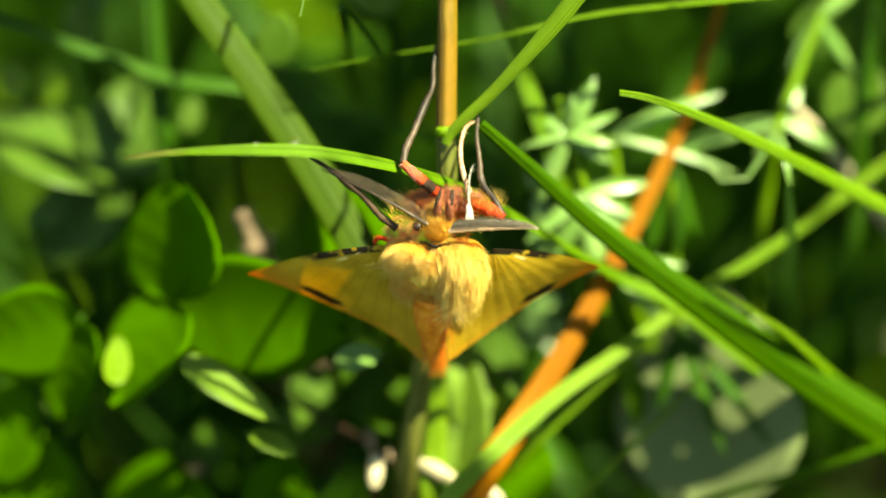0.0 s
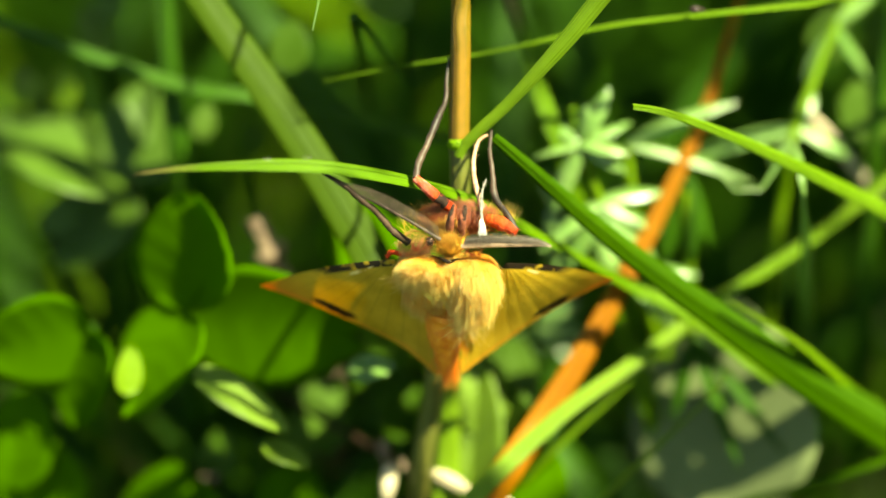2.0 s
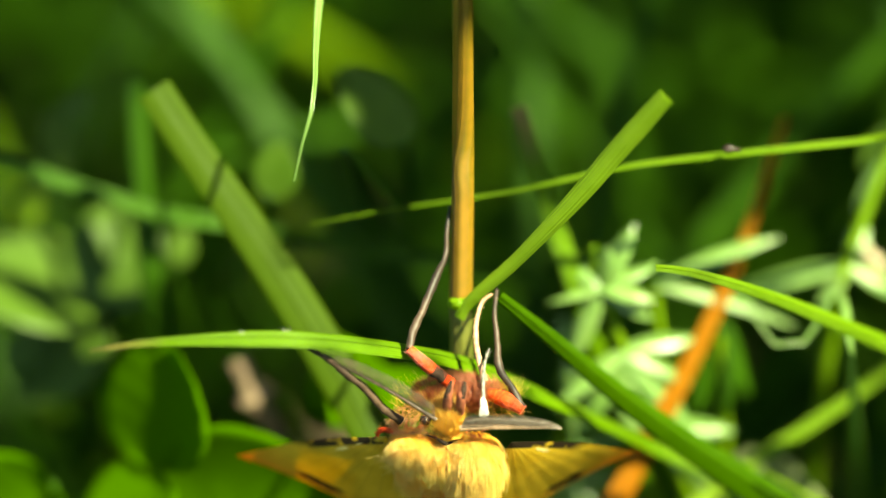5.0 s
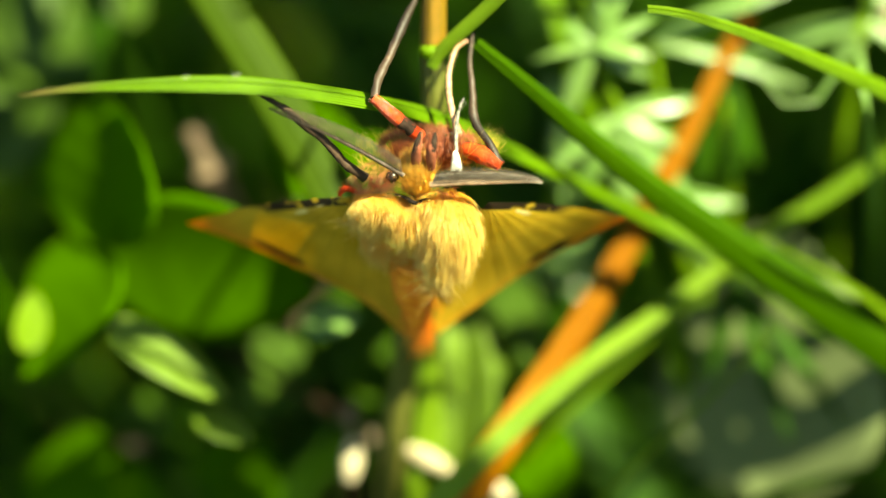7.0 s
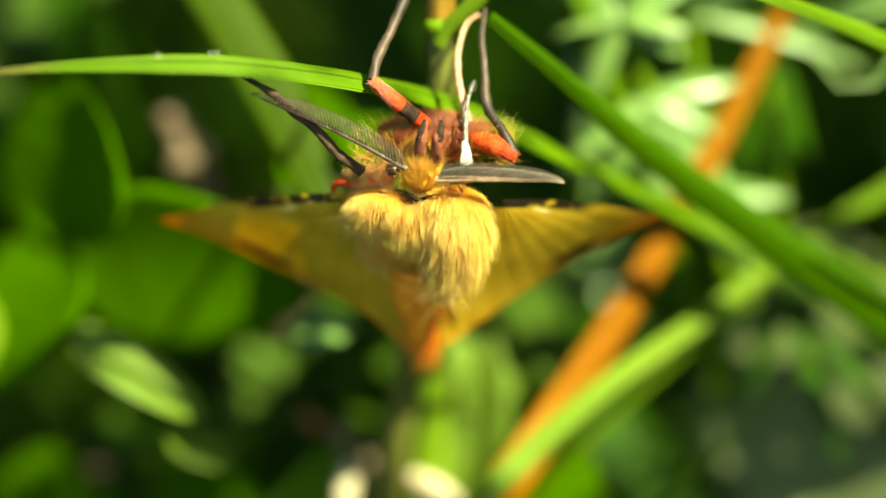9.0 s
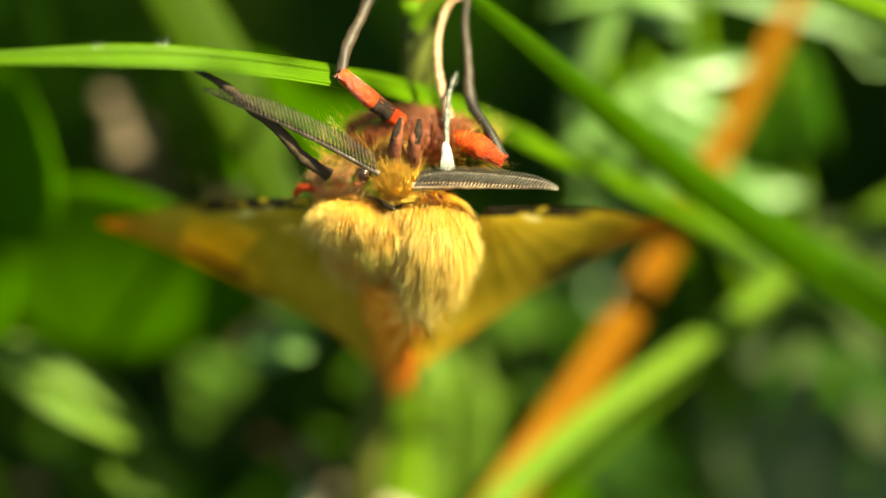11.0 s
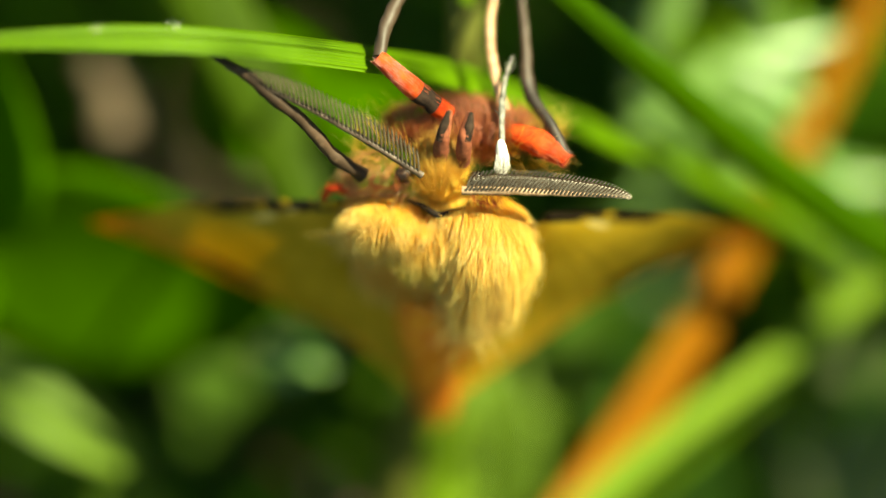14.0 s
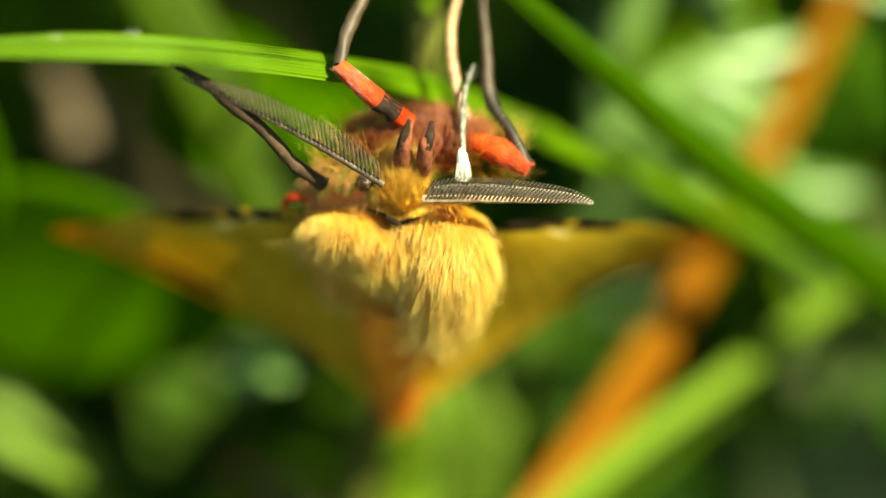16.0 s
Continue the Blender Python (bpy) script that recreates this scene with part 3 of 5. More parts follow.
# ---- the moth ----
def fur(soup, c, radii, flow, count, length, radius, lift=0.35, spread=0.25, keep=lambda n: True, seed=1, clump=0.0):
    """Hairs over an ellipsoid (view mm), combed along flow."""
    r = random.Random(seed)
    made = 0
    cw = at(c)
    while made < count:
        n = Vector((r.gauss(0, 1), r.gauss(0, 1), r.gauss(0, 1))).normalized()
        if not keep(n):
            continue
        p = Vector((n.x * radii[0], n.y * radii[1], n.z * radii[2]))
        nn = Vector((n.x / radii[0], n.y / radii[1], n.z / radii[2])).normalized()
        comb = Vector(flow) + Vector((0, 0, -1.6)) * max(0.0, -n.y * math.copysign(1, flow[1]))
        fl = comb - nn * nn.dot(comb) * 0.9
        tuft = Vector((noise.noise(p * 2.2), noise.noise(p * 2.2 + Vector((9, 3, 1))), noise.noise(p * 2.2 + Vector((1, 7, 5)))))
        d = (fl.normalized() + nn * lift + tuft * clump + Vector((r.gauss(0, spread), r.gauss(0, spread), r.gauss(0, spread)))).normalized()
        wp = cw + (RIGHT * p.x + DOWN * p.y + AWAY * p.z) * 0.001
        bend = way((fl.x + r.gauss(0, 0.3), fl.y, fl.z + 0.3)) * 0.3
        add_hair(soup, wp, way(d), bend, length * 0.001 * r.uniform(0.6, 1.3), radius * 0.001)
        made += 1


def tufted(soup, c, radii, flow, tufts, hairs, length, radius, lift=0.25, spread=0.12, keep=lambda n: True, seed=1, loose=0.8):
    """Fur over an ellipsoid (view mm) in pointed tufts: the hairs of a tuft start apart and lean to one tip."""
    r = random.Random(seed)
    cw = at(c)
    made = 0
    while made < tufts:
        n = Vector((r.gauss(0, 1), r.gauss(0, 1), r.gauss(0, 1))).normalized()
        if not keep(n):
            continue
        made += 1
        base = Vector((n.x * radii[0], n.y * radii[1], n.z * radii[2]))
        nn = Vector((n.x / radii[0], n.y / radii[1], n.z / radii[2])).normalized()
        comb = Vector((flow[0] + 0.30 * n.x, flow[1], flow[2])) + Vector((0, 0, -1.1)) * max(0.0, -n.y)
        lay = (comb - nn * nn.dot(comb) * 0.9).normalized()
        d = (lay + nn * lift + Vector((r.gauss(0, spread), r.gauss(0, spread), r.gauss(0, spread)))).normalized()
        size = length * r.uniform(0.7, 1.25) * (0.66 + 0.40 * n.y)
        tip = base + d * size + (lay * 0.22 - nn * 0.16) * size
        side = nn.cross(lay).normalized()
        for _ in range(hairs):
            a, b = r.gauss(0, 0.15), r.gauss(0, 0.20)
            p = base + side * a + lay * b
            q = tip + side * (a * loose + r.gauss(0, 0.05)) + lay * (b * 0.5 + r.gauss(0, 0.16 * size)) + nn * r.gauss(0, 0.05)
            v = q - p
            wp = cw + (RIGHT * p.x + DOWN * p.y + AWAY * p.z) * 0.001
            start = (v.normalized() + nn * (0.35 * lift)).normalized()
            add_hair(soup, wp, way(start), way(v) - way(start), v.length * 0.001, radius * 0.001 * r.uniform(0.8, 1.25))


def view_axes(a, b, c):
    return [RIGHT * (a * 0.001), DOWN * (b * 0.001), AWAY * (c * 0.001)]


def antenna(parent, path, side, name_label, reach=1.0, sweep=0.2, shaft_mat=None, comb_mat=None, comb_label="", n=36, thick=1.0, webbed=True):
    """A feathered antenna: jointed shaft with two dense rows of curved branches. Its origin is its socket."""
    origin = at(path[0])
    shaft = Soup()
    pts = [at(p) for p in path]
    add_tube(shaft, pts, [0.17 * thick, 0.17 * thick, 0.13 * thick, 0.08, 0.02], 44, 8, 1.0, 0.25)
    ob = part("antenna", shaft, shaft_mat, parent, name_label, origin)
    comb = Soup()
    sheet, sheet_uv = [], []
    line = spline(pts, n)
    for i in range(1, n):
        f = i / n
        tan = (line[i + 1] - line[i - 1]).normalized()
        out = way(side)
        out = (out - tan * out.dot(tan)).normalized()
        toward = out.cross(tan).normalized()
        if toward.dot(AWAY) > 0:
            toward = -toward
        size = 0.00088 * reach * min(1.0, 0.80 + f * 1.5) * (1 - f ** 3.2) ** 0.8 + 0.00005
        tips = []
        for sgn in (1, -1):
            d = (out * 0.9 + toward * (0.12 + 0.33 * sgn) + tan * sweep).normalized()
            bend = tan * 0.22 - toward * (0.2 * sgn)
            tips.append(line[i] + (d + bend) * (size * 0.94))
            q = line[i] + toward * (sgn * 0.00005)
            row, uv = [], []
            a = d.cross(tan).normalized()
            for k in range(5):
                g = k / 4
                c = q + d * (size * g) + bend * (size * g * g)
                rr = 0.000056 * (1 - 0.35 * g) * (1 if sgn > 0 else 0.7)
                row.append([c + (tan * math.cos(h) + a * math.sin(h)) * rr for h in (0, 1.571, 3.142, 4.712)])
                uv.append([(g, 0.5)] * 4)
            comb.grid(row, uv, True)
            comb.cap(row[-1], (1, 0.5))
        tip = (tips[0] + tips[1]) * 0.5
        sheet.append([line[i] + AWAY * 0.00004, line[i].lerp(tip, 0.5) + AWAY * 0.00006, tip + AWAY * 0.00004])
        sheet_uv.append([(f, 0), (f, 0.5), (f, 1)])
    if webbed:
        web = Soup()
        web.grid(sheet, sheet_uv)
        web.grid([[p + AWAY * 0.00004 for p in r][::-1] for r in sheet], [u[::-1] for u in sheet_uv])
        part("web", web, SHAFT_DARK, ob, "dark scaly face between the branches", origin)
    tagged(part("comb", comb, comb_mat, ob, comb_label, origin), kind="stuff")
    return ob


def wing(parent, base, margin, lead, label, name="forewing", trail=(0, 0, 0)):
    """One forewing as a bowed fan from its root to the outer margin, with raised veins and thickness."""
    edge = spline([Vector(p) for p in margin], 40)
    b = Vector(base)
    rows_t, rows_b, uvs = [], [], []
    for i, m in enumerate(edge):
        t = i / 40
        top, low, uv = [], [], []
        for j in range(29):
            s = j / 28
            p = b.lerp(m, s)
            bow = math.sin(math.pi * s)
            p = p + Vector(lead) * (bow * (1 - t) ** 3) + Vector(trail) * (bow * t ** 4)
            p.z -= 0.8 * bow * math.sin(math.pi * min(1, t * 1.1)) * 0.8 - 0.008 * math.sin(t * 60) * s
            if s > 0.97:
                p = p + Vector((0.05 * noise.noise((t * 90, 1, 2)), 0.08 * noise.noise((t * 90, 5, 2)), 0))
            h = 0.05 * (1 - 0.7 * s)
            top.append(at(p - Vector((0, 0, h))))
            low.append(at(p + Vector((0, 0, h))))
            uv.append((s, t))
        rows_t.append(top)
        rows_b.append(low)
        uvs.append(uv)
    soup = Soup()
    soup.grid(rows_t, uvs)
    soup.grid([r[::-1] for r in rows_b], [u[::-1] for u in uvs])
    for rim_a, rim_b, u in ((rows_t[0], rows_b[0], uvs[0]), (rows_b[-1], rows_t[-1], uvs[-1]),
                            ([r[-1] for r in rows_t], [r[-1] for r in rows_b], [u[-1] for u in uvs])):
        soup.grid([rim_a, rim_b], [u, u])
    return part(name, soup, WING, parent, label)


def leg(parent, path, radii, mat, femur=None, femur_radii=None, label="", lump=0.3, spurs=0, band=None):
    soup = Soup()
    pts = [at(p) for p in path]
    add_tube(soup, pts, radii, 36, 9, 1.0, lump)
    ob = part("leg", soup, mat, parent, label)
    line = spline(pts, 36)
    soup = Soup()
    r = random.Random(len(path) * 7 + spurs)
    for i in range(4, 34):
        for _ in range(3):
            d = Vector((r.gauss(0, 1), r.gauss(0, 1), r.gauss(0, 1))).normalized()
            tan = (line[i + 1] - line[i - 1]).normalized()
            add_hair(soup, line[i], (d * 0.7 + tan * 0.9).normalized(), d * 0.1, 0.00036, 0.000018)
    tagged(part("leg_hair", soup, mat, ob), kind="stuff")
    if femur:
        s2 = Soup()
        add_tube(s2, [at(p) for p in femur], femur_radii, 20, 12, 1.0, 0.12)
        part("femur", s2, RED_LEG, ob, "orange-red scaly femur")
        fine = Soup()
        line = spline([at(p) for p in femur], 20)
        for _ in range(700):
            i = r.randint(0, 19)
            d = Vector((r.gauss(0, 1), r.gauss(0, 1), r.gauss(0, 1)))
            tan = (line[i + 1] - line[i]).normalized()
            d = (d - tan * d.dot(tan)).normalized()
            add_hair(fine, line[i] + d * (level(femur_radii, i / 20) * 0.00096), (tan + d * 0.12).normalized(), d * -0.1, 0.00026 * r.uniform(0.6, 1.3), 0.000012)
        tagged(part("femur_fuzz", fine, RED_SCALES, ob), kind="stuff")
        if band:
            s2 = Soup()
            line = spline([at(p) for p in femur], 20)
            add_tube(s2, line[band[0]:band[1]], [level(femur_radii, f / 20) + 0.015 for f in range(band[0], band[1])], 10, 12, 1.0, 0.15)
            part("femur_band", s2, DARK_SCALES, ob, "dark brown femur band")
    return ob


def build_moth():
    moth = hub("moth", at((-0.4, 2.0, 3.0)))
    tagged(moth, "golden furry moth with buff wings clinging to a grass stem", "moth")

    body = Soup()
    add_blob(body, at((-0.6, 1.7, 3.9)), view_axes(2.9, 1.8, 2.2), 28, 18, 0.1)
    add_blob(body, at((1.25, 1.4, 2.0)), view_axes(1.2, 1.5, 1.8), 24, 16, 0.1)
    add_blob(body, at((-2.4, 0.6, 2.3)), view_axes(1.25, 0.85, 1.6), 24, 16, 0.1)
    thorax = part("thorax", body, SKIN, moth, "golden thorax under dense fur", at((-0.5, 0.3, -0.6)))

    coat = Soup()
    front = lambda n: n.z < 0.4
    tufted(coat, (1.32, 1.25, 1.7), (1.42, 1.55, 1.85), (-0.10, 1, 0.1), 900, 7, 1.75, 0.0125, 0.36, 0.20, front, 3)
    tufted(coat, (1.10, 2.3, 2.2), (1.35, 1.3, 1.5), (-0.12, 1, 0.12), 300, 7, 2.0, 0.0125, 0.28, 0.2, lambda n: n.z < 0.3 and n.y > -0.2, 13)
    tufted(coat, (-2.35, 0.50, 2.1), (1.45, 0.85, 1.6), (-0.05, 1, 0.15), 520, 7, 1.3, 0.0125, 0.36, 0.2, front, 4)
    tufted(coat, (-1.0, 1.9, 4.1), (2.7, 1.8, 1.9), (0, 1, 0.3), 420, 7, 1.4, 0.013, 0.22, 0.15, front, 5)
    tufted(coat, (-0.75, 1.0, 2.0), (1.5, 0.9, 1.5), (-0.02, 1, 0.2), 420, 7, 1.5, 0.0115, 0.3, 0.2, front, 6)
    tufted(coat, (0.9, 0.25, 1.3), (1.6, 0.7, 1.1), (0.02, 1, -0.05), 360, 7, 1.3, 0.0115, 0.4, 0.24, front, 7)
    tufted(coat, (-3.0, 0.4, 2.5), (0.9, 0.8, 1.2), (-0.45, 1, 0.1), 200, 7, 1.4, 0.0115, 0.36, 0.24, front, 14)
    part("fur", coat, YELLOW_HAIR, thorax, "long golden hair combed backwards")

    tail = Soup()
    add_tube(tail, [at((-0.8, 3.0, 5.2)), at((-0.75, 5.0, 6.2)), at((-0.6, 7.0, 7.0)), at((-0.6, 8.1, 7.3))], [2.6, 2.4, 1.5, 0.6], 24, 16, 0.6, 0.1)
    ab = part("abdomen", tail, rough_stuff("abdomen_scales", (0.72, 0.17, 0.012), (0.92, 0.34, 0.03), 1800.0, 0.65), moth, "rusty orange abdomen")
    tuft = Soup()
    r = random.Random(5)
    for _ in range(900):
        f = r.random()
        p = at((-0.55 + r.gauss(0, 0.55) * (1 - 0.5 * f), 4.6 + 3.4 * f, 4.1 + 2.8 * f + r.uniform(-0.1, 0.7)))
        add_hair(tuft, p, way((r.gauss(0, 0.25), 1, 0.3)), way((0, 1, 0.4)) * 0.2, 0.0011 * r.uniform(0.6, 1.2), 0.00002)
    part("tail_tuft", tuft, TAIL_HAIR, ab, "rusty tail hairs")

    wing(moth, (-4.18, -0.04, 2.2), ((-13.58, 1.95, 8), (-10.30, 3.12, 8), (-6.94, 4.56, 7.8), (-3.74, 6.12, 7.6), (-1.79, 7.76, 7.6), (-1.25, 8.23, 7.6)), (-0.2, -0.35, 0), "thin buff forewing with rosy fringe and dark mark", trail=(1.2, 0, 0))
    wing(moth, (3.40, 0.19, 2.2), ((10.84, 1.44, 7.5), (8.58, 2.54, 8), (6.09, 3.94, 8.2), (3.90, 5.42, 8.2), (2.18, 6.67, 8), (0.35, 8.00, 7.8)), (0.2, -0.3, 0), "thin buff forewing with rosy fringe and dark mark", trail=(-1.1, 0, 0))

    wing(moth, (-2.0, 2.0, 6.6), ((-5.2, 4.0, 9.4), (-3.8, 5.2, 9.4), (-2.4, 6.4, 9.4), (-1.2, 7.2, 9.4)), (0, 0, 0), "buff hindwing tucked under the forewing", "hindwing")
    wing(moth, (1.0, 2.0, 6.6), ((4.6, 3.6, 9.6), (3.2, 4.8, 9.6), (1.6, 6.2, 9.6), (0.2, 7.2, 9.6)), (0, 0, 0), "buff hindwing tucked under the forewing", "hindwing")

    head = Soup()
    add_blob(head, at((-0.46, -1.35, 1.3)), view_axes(0.95, 1.15, 1.1), 24, 16, 0.08)
    hd = part("head", head, SKIN, moth, "small furry buff head")
    hair = Soup()
    fur(hair, (-0.46, -1.39, 1.2), (0.85, 1.15, 1.05), (0.05, -1, -0.15), 2600, 0.65, 0.0105, 0.4, 0.22, lambda n: n.z < 0.2, 8, 0.4)
    part("face_hair", hair, BUFF_HAIR, hd, "short buff face hair")
    ruff = Soup()
    fur(ruff, (0.23, -2.75, 2.2), (2.7, 1.0, 1.3), (0, -1, -0.2), 4200, 0.5, 0.011, 0.5, 0.4, lambda n: n.z < 0.4, 10, 0.5)
    wisps = Soup()
    fur(wisps, (-2.3, -2.2, 2.0), (1.3, 1.1, 1.0), (-0.6, -0.7, -0.1), 150, 0.9, 0.009, 0.6, 0.4, lambda n: n.z < 0.4, 12, 0.3)
    fur(wisps, (2.6, -2.4, 2.2), (1.2, 0.9, 1.0), (0.5, -0.6, -0.1), 240, 0.9, 0.010, 0.6, 0.4, lambda n: n.z < 0.4, 15, 0.3)
    part("wisp_hair", wisps, YELLOW_HAIR, hd, "long pale hairs standing out from the breast")
    part("breast_hair", ruff, RED_HAIR, hd, "rusty hair under the head")
    breast = Soup()
    add_blob(breast, at((0.23, -2.55, 2.7)), view_axes(2.3, 0.9, 1.2), 24, 16, 0.12)
    part("breast", breast, PALP, hd, "rusty breast under the hair")
    cheek = Soup()
    fur(cheek, (-2.78, -1.12, 1.9), (1.05, 0.8, 0.8), (-0.4, 0.6, -0.1), 1100, 0.6, 0.0105, 0.4, 0.3, lambda n: n.z < 0.3, 9, 0.4)
    fur(cheek, (-1.62, -1.00, 1), (0.5, 0.5, 0.5), (-0.3, 0.6, -0.3), 60, 0.7, 0.009, 0.9, 0.4, lambda n: n.z < 0.3, 19, 0.4)
    part("cheek_hair", cheek, CHEEK_HAIR, hd, "pale buff hair beside the eye")
    patch = Soup()
    fur(patch, (1.27, -0.66, 0.3), (0.5, 0.22, 0.3), (0.3, 1, -0.1), 130, 0.35, 0.012, 0.4, 0.3, lambda n: n.z < 0.3, 31, 0.3)
    fur(patch, (-2.47, -1.04, 0.9), (0.5, 0.25, 0.3), (-0.3, 1, -0.1), 110, 0.35, 0.012, 0.4, 0.3, lambda n: n.z < 0.3, 32, 0.3)
    part("collar_tuft", patch, RED_SCALES, hd, "bright red collar scales")
    # dark tube laid in the neck crease, standing for its shade
    seam = Soup()
    add_tube(seam, [at(p) for p in ((-1.66, -0.30, 1.1), (-1.08, -0.16, 0.75), (-0.50, 0.12, 0.45), (-0.04, -0.04, 0.5), (0.50, -0.15, 0.7))], [0.04, 0.08, 0.13, 0.08, 0.04], 20, 8, 1.0, 0.2)
    part("collar_seam", seam, DARK_SCALES, hd, "dark strip for the shade in the crease between head and fur")
    for x, y in ((738, 408), (806, 412)):
        eye = Soup()
        add_blob(eye, at(((x - 784) * 0.0386, (y - 441) * 0.0386, 0.9)), view_axes(0.36, 0.36, 0.35), 16, 12)
        part("eye", eye, EYE, hd, "round dark compound eye")
    for path in (((-0.46, -1.78, 0.6), (-0.40, -2.74, -0.2), (-0.12, -3.85, -0.4)), ((0.34, -1.78, 0.6), (0.40, -2.74, -0.2), (0.56, -3.80, -0.3))):
        palp = Soup()
        pts = [at(p) for p in path]
        add_tube(palp, pts, [0.26, 0.30, 0.26, 0.08], 14, 10, 1.0, 0.12)
        pl = part("palp", palp, PALP, hd, "scaly rosy palp with dark outer side")
        strip = Soup()
        add_tube(strip, [p + way((-0.6 if path[0][0] < 0 else 0.6, 0, -1)) * 0.00014 for p in pts[1:]], [0.16, 0.20, 0.07], 10, 8, 1.0, 0.15)
        part("palp_stripe", strip, DARK_SCALES, pl, "dark palp stripe")

    # light and shade on the two antennae come from their separate colours
    left = antenna(moth, ((-1.08, -1.43, -0.3), (-3.01, -2.58, -0.5), (-5.24, -3.78, -0.8), (-7.09, -4.62, -1), (-8.39, -5.20, -1.1)), (0.5, -1, -0.1), "feathered antenna coloured dark for shade", 1.05, 0.45, SHAFT_DARK, COMB_SHADED, "fine comb darkened for shade", 46, 0.8, False)
    right = antenna(moth, ((0.35, -0.96, -0.5), (2.16, -1.10, -0.5), (4.08, -1.14, -0.3), (5.62, -1.14, 0.0), (6.47, -1.08, 0.3)), (0, -1, -0.5), "feathered antenna coloured pale for sunlight", 1.0, 0.2, SHAFT, COMB_LIT, "fine comb paled for sunlight", 42)

    leg(moth, ((-2.78, -5.56, 0.6), (-2.59, -6.53, 1.2), (-1.90, -8.09, 2.4), (-1.24, -9.73, 3.6), (-0.74, -10.91, 4.6), (-0.70, -12.28, 5), (-0.51, -13.80, 5.6)), [0.26, 0.26, 0.23, 0.27, 0.17, 0.15, 0.09], DARK_LEG,
        ((-0.23, -3.44, 1.2), (-1.51, -4.48, 0.6), (-2.82, -5.60, 0.5)), [0.36, 0.40, 0.28], "dark foreleg reaching up to the stem", band=(4, 10))
    leg(moth, ((-3.24, -1.20, 0.8), (-4.32, -2.04, 0.2), (-5.55, -3.43, -0.4), (-6.40, -4.08, -0.7), (-7.47, -5.04, -1), (-9.20, -6.04, -1.4)), [0.25, 0.26, 0.22, 0.24, 0.17, 0.09], MOTTLED_LEG, None, None, "mottled dark leg hooked under a grass blade")
    leg(moth, ((4.09, -2.05, 1), (3.40, -3.21, 1.6), (2.63, -4.30, 2.4), (2.48, -5.85, 3.2), (2.29, -7.41, 4), (2.37, -8.90, 5)), [0.25, 0.23, 0.25, 0.17, 0.14, 0.10], DARK_LEG,
        ((1.97, -2.82, 1.6), (2.94, -2.55, 1.2), (4.09, -1.93, 0.9)), [0.36, 0.5, 0.26], "dark leg holding the stem")
    leg(moth, ((1.78, -3.52, 1.8), (1.32, -5.07, 2.6), (1.16, -6.63, 3.4), (1.47, -8.00, 4.4), (2.10, -8.51, 5)), [0.22, 0.18, 0.16, 0.13, 0.08], PINK_LEG, None, None, "pinkish leg holding the stem")
    pale = leg(moth, ((1.74, -2.66, 0.2), (1.70, -3.71, 0.9), (1.78, -4.75, 1.6), (2.01, -5.46, 2.2)), [0.12, 0.12, 0.09, 0.06], GREY_LEG, None, None, "slender grey leg with a white tip")
    cap = Soup()
    add_blob(cap, at((1.77, -2.20, 0)), [way((0.1, 1, 0.2)) * 0.00055, RIGHT * 0.00022, AWAY * 0.00016], 14, 10, 0.2)
    fur(cap, (1.77, -2.20, 0), (0.22, 0.5, 0.18), (0.05, 1, 0.1), 420, 0.40, 0.014, 0.04, 0.07, lambda n: n.y > -0.2, 21, 0.1)
    tagged(part("white_tuft", cap, WHITE_LEG, pale, "white scale tuft"), kind="stuff")
    leg(moth, ((-3.63, -0.30, 2.2), (-4.20, -0.52, 2.0), (-4.55, -0.43, 1.9), (-4.75, -0.14, 2.0)), [0.13, 0.17, 0.15, 0.08], RED_LEG, None, None, "small red hind foot beside the wing root")
    return moth, left, right


moth, antenna_a, antenna_b = build_moth()
FOCUS = new("focus_point")
cam.data.dof.use_dof = True
cam.data.dof.focus_object = FOCUS
cam.data.dof.aperture_fstop = 10.0

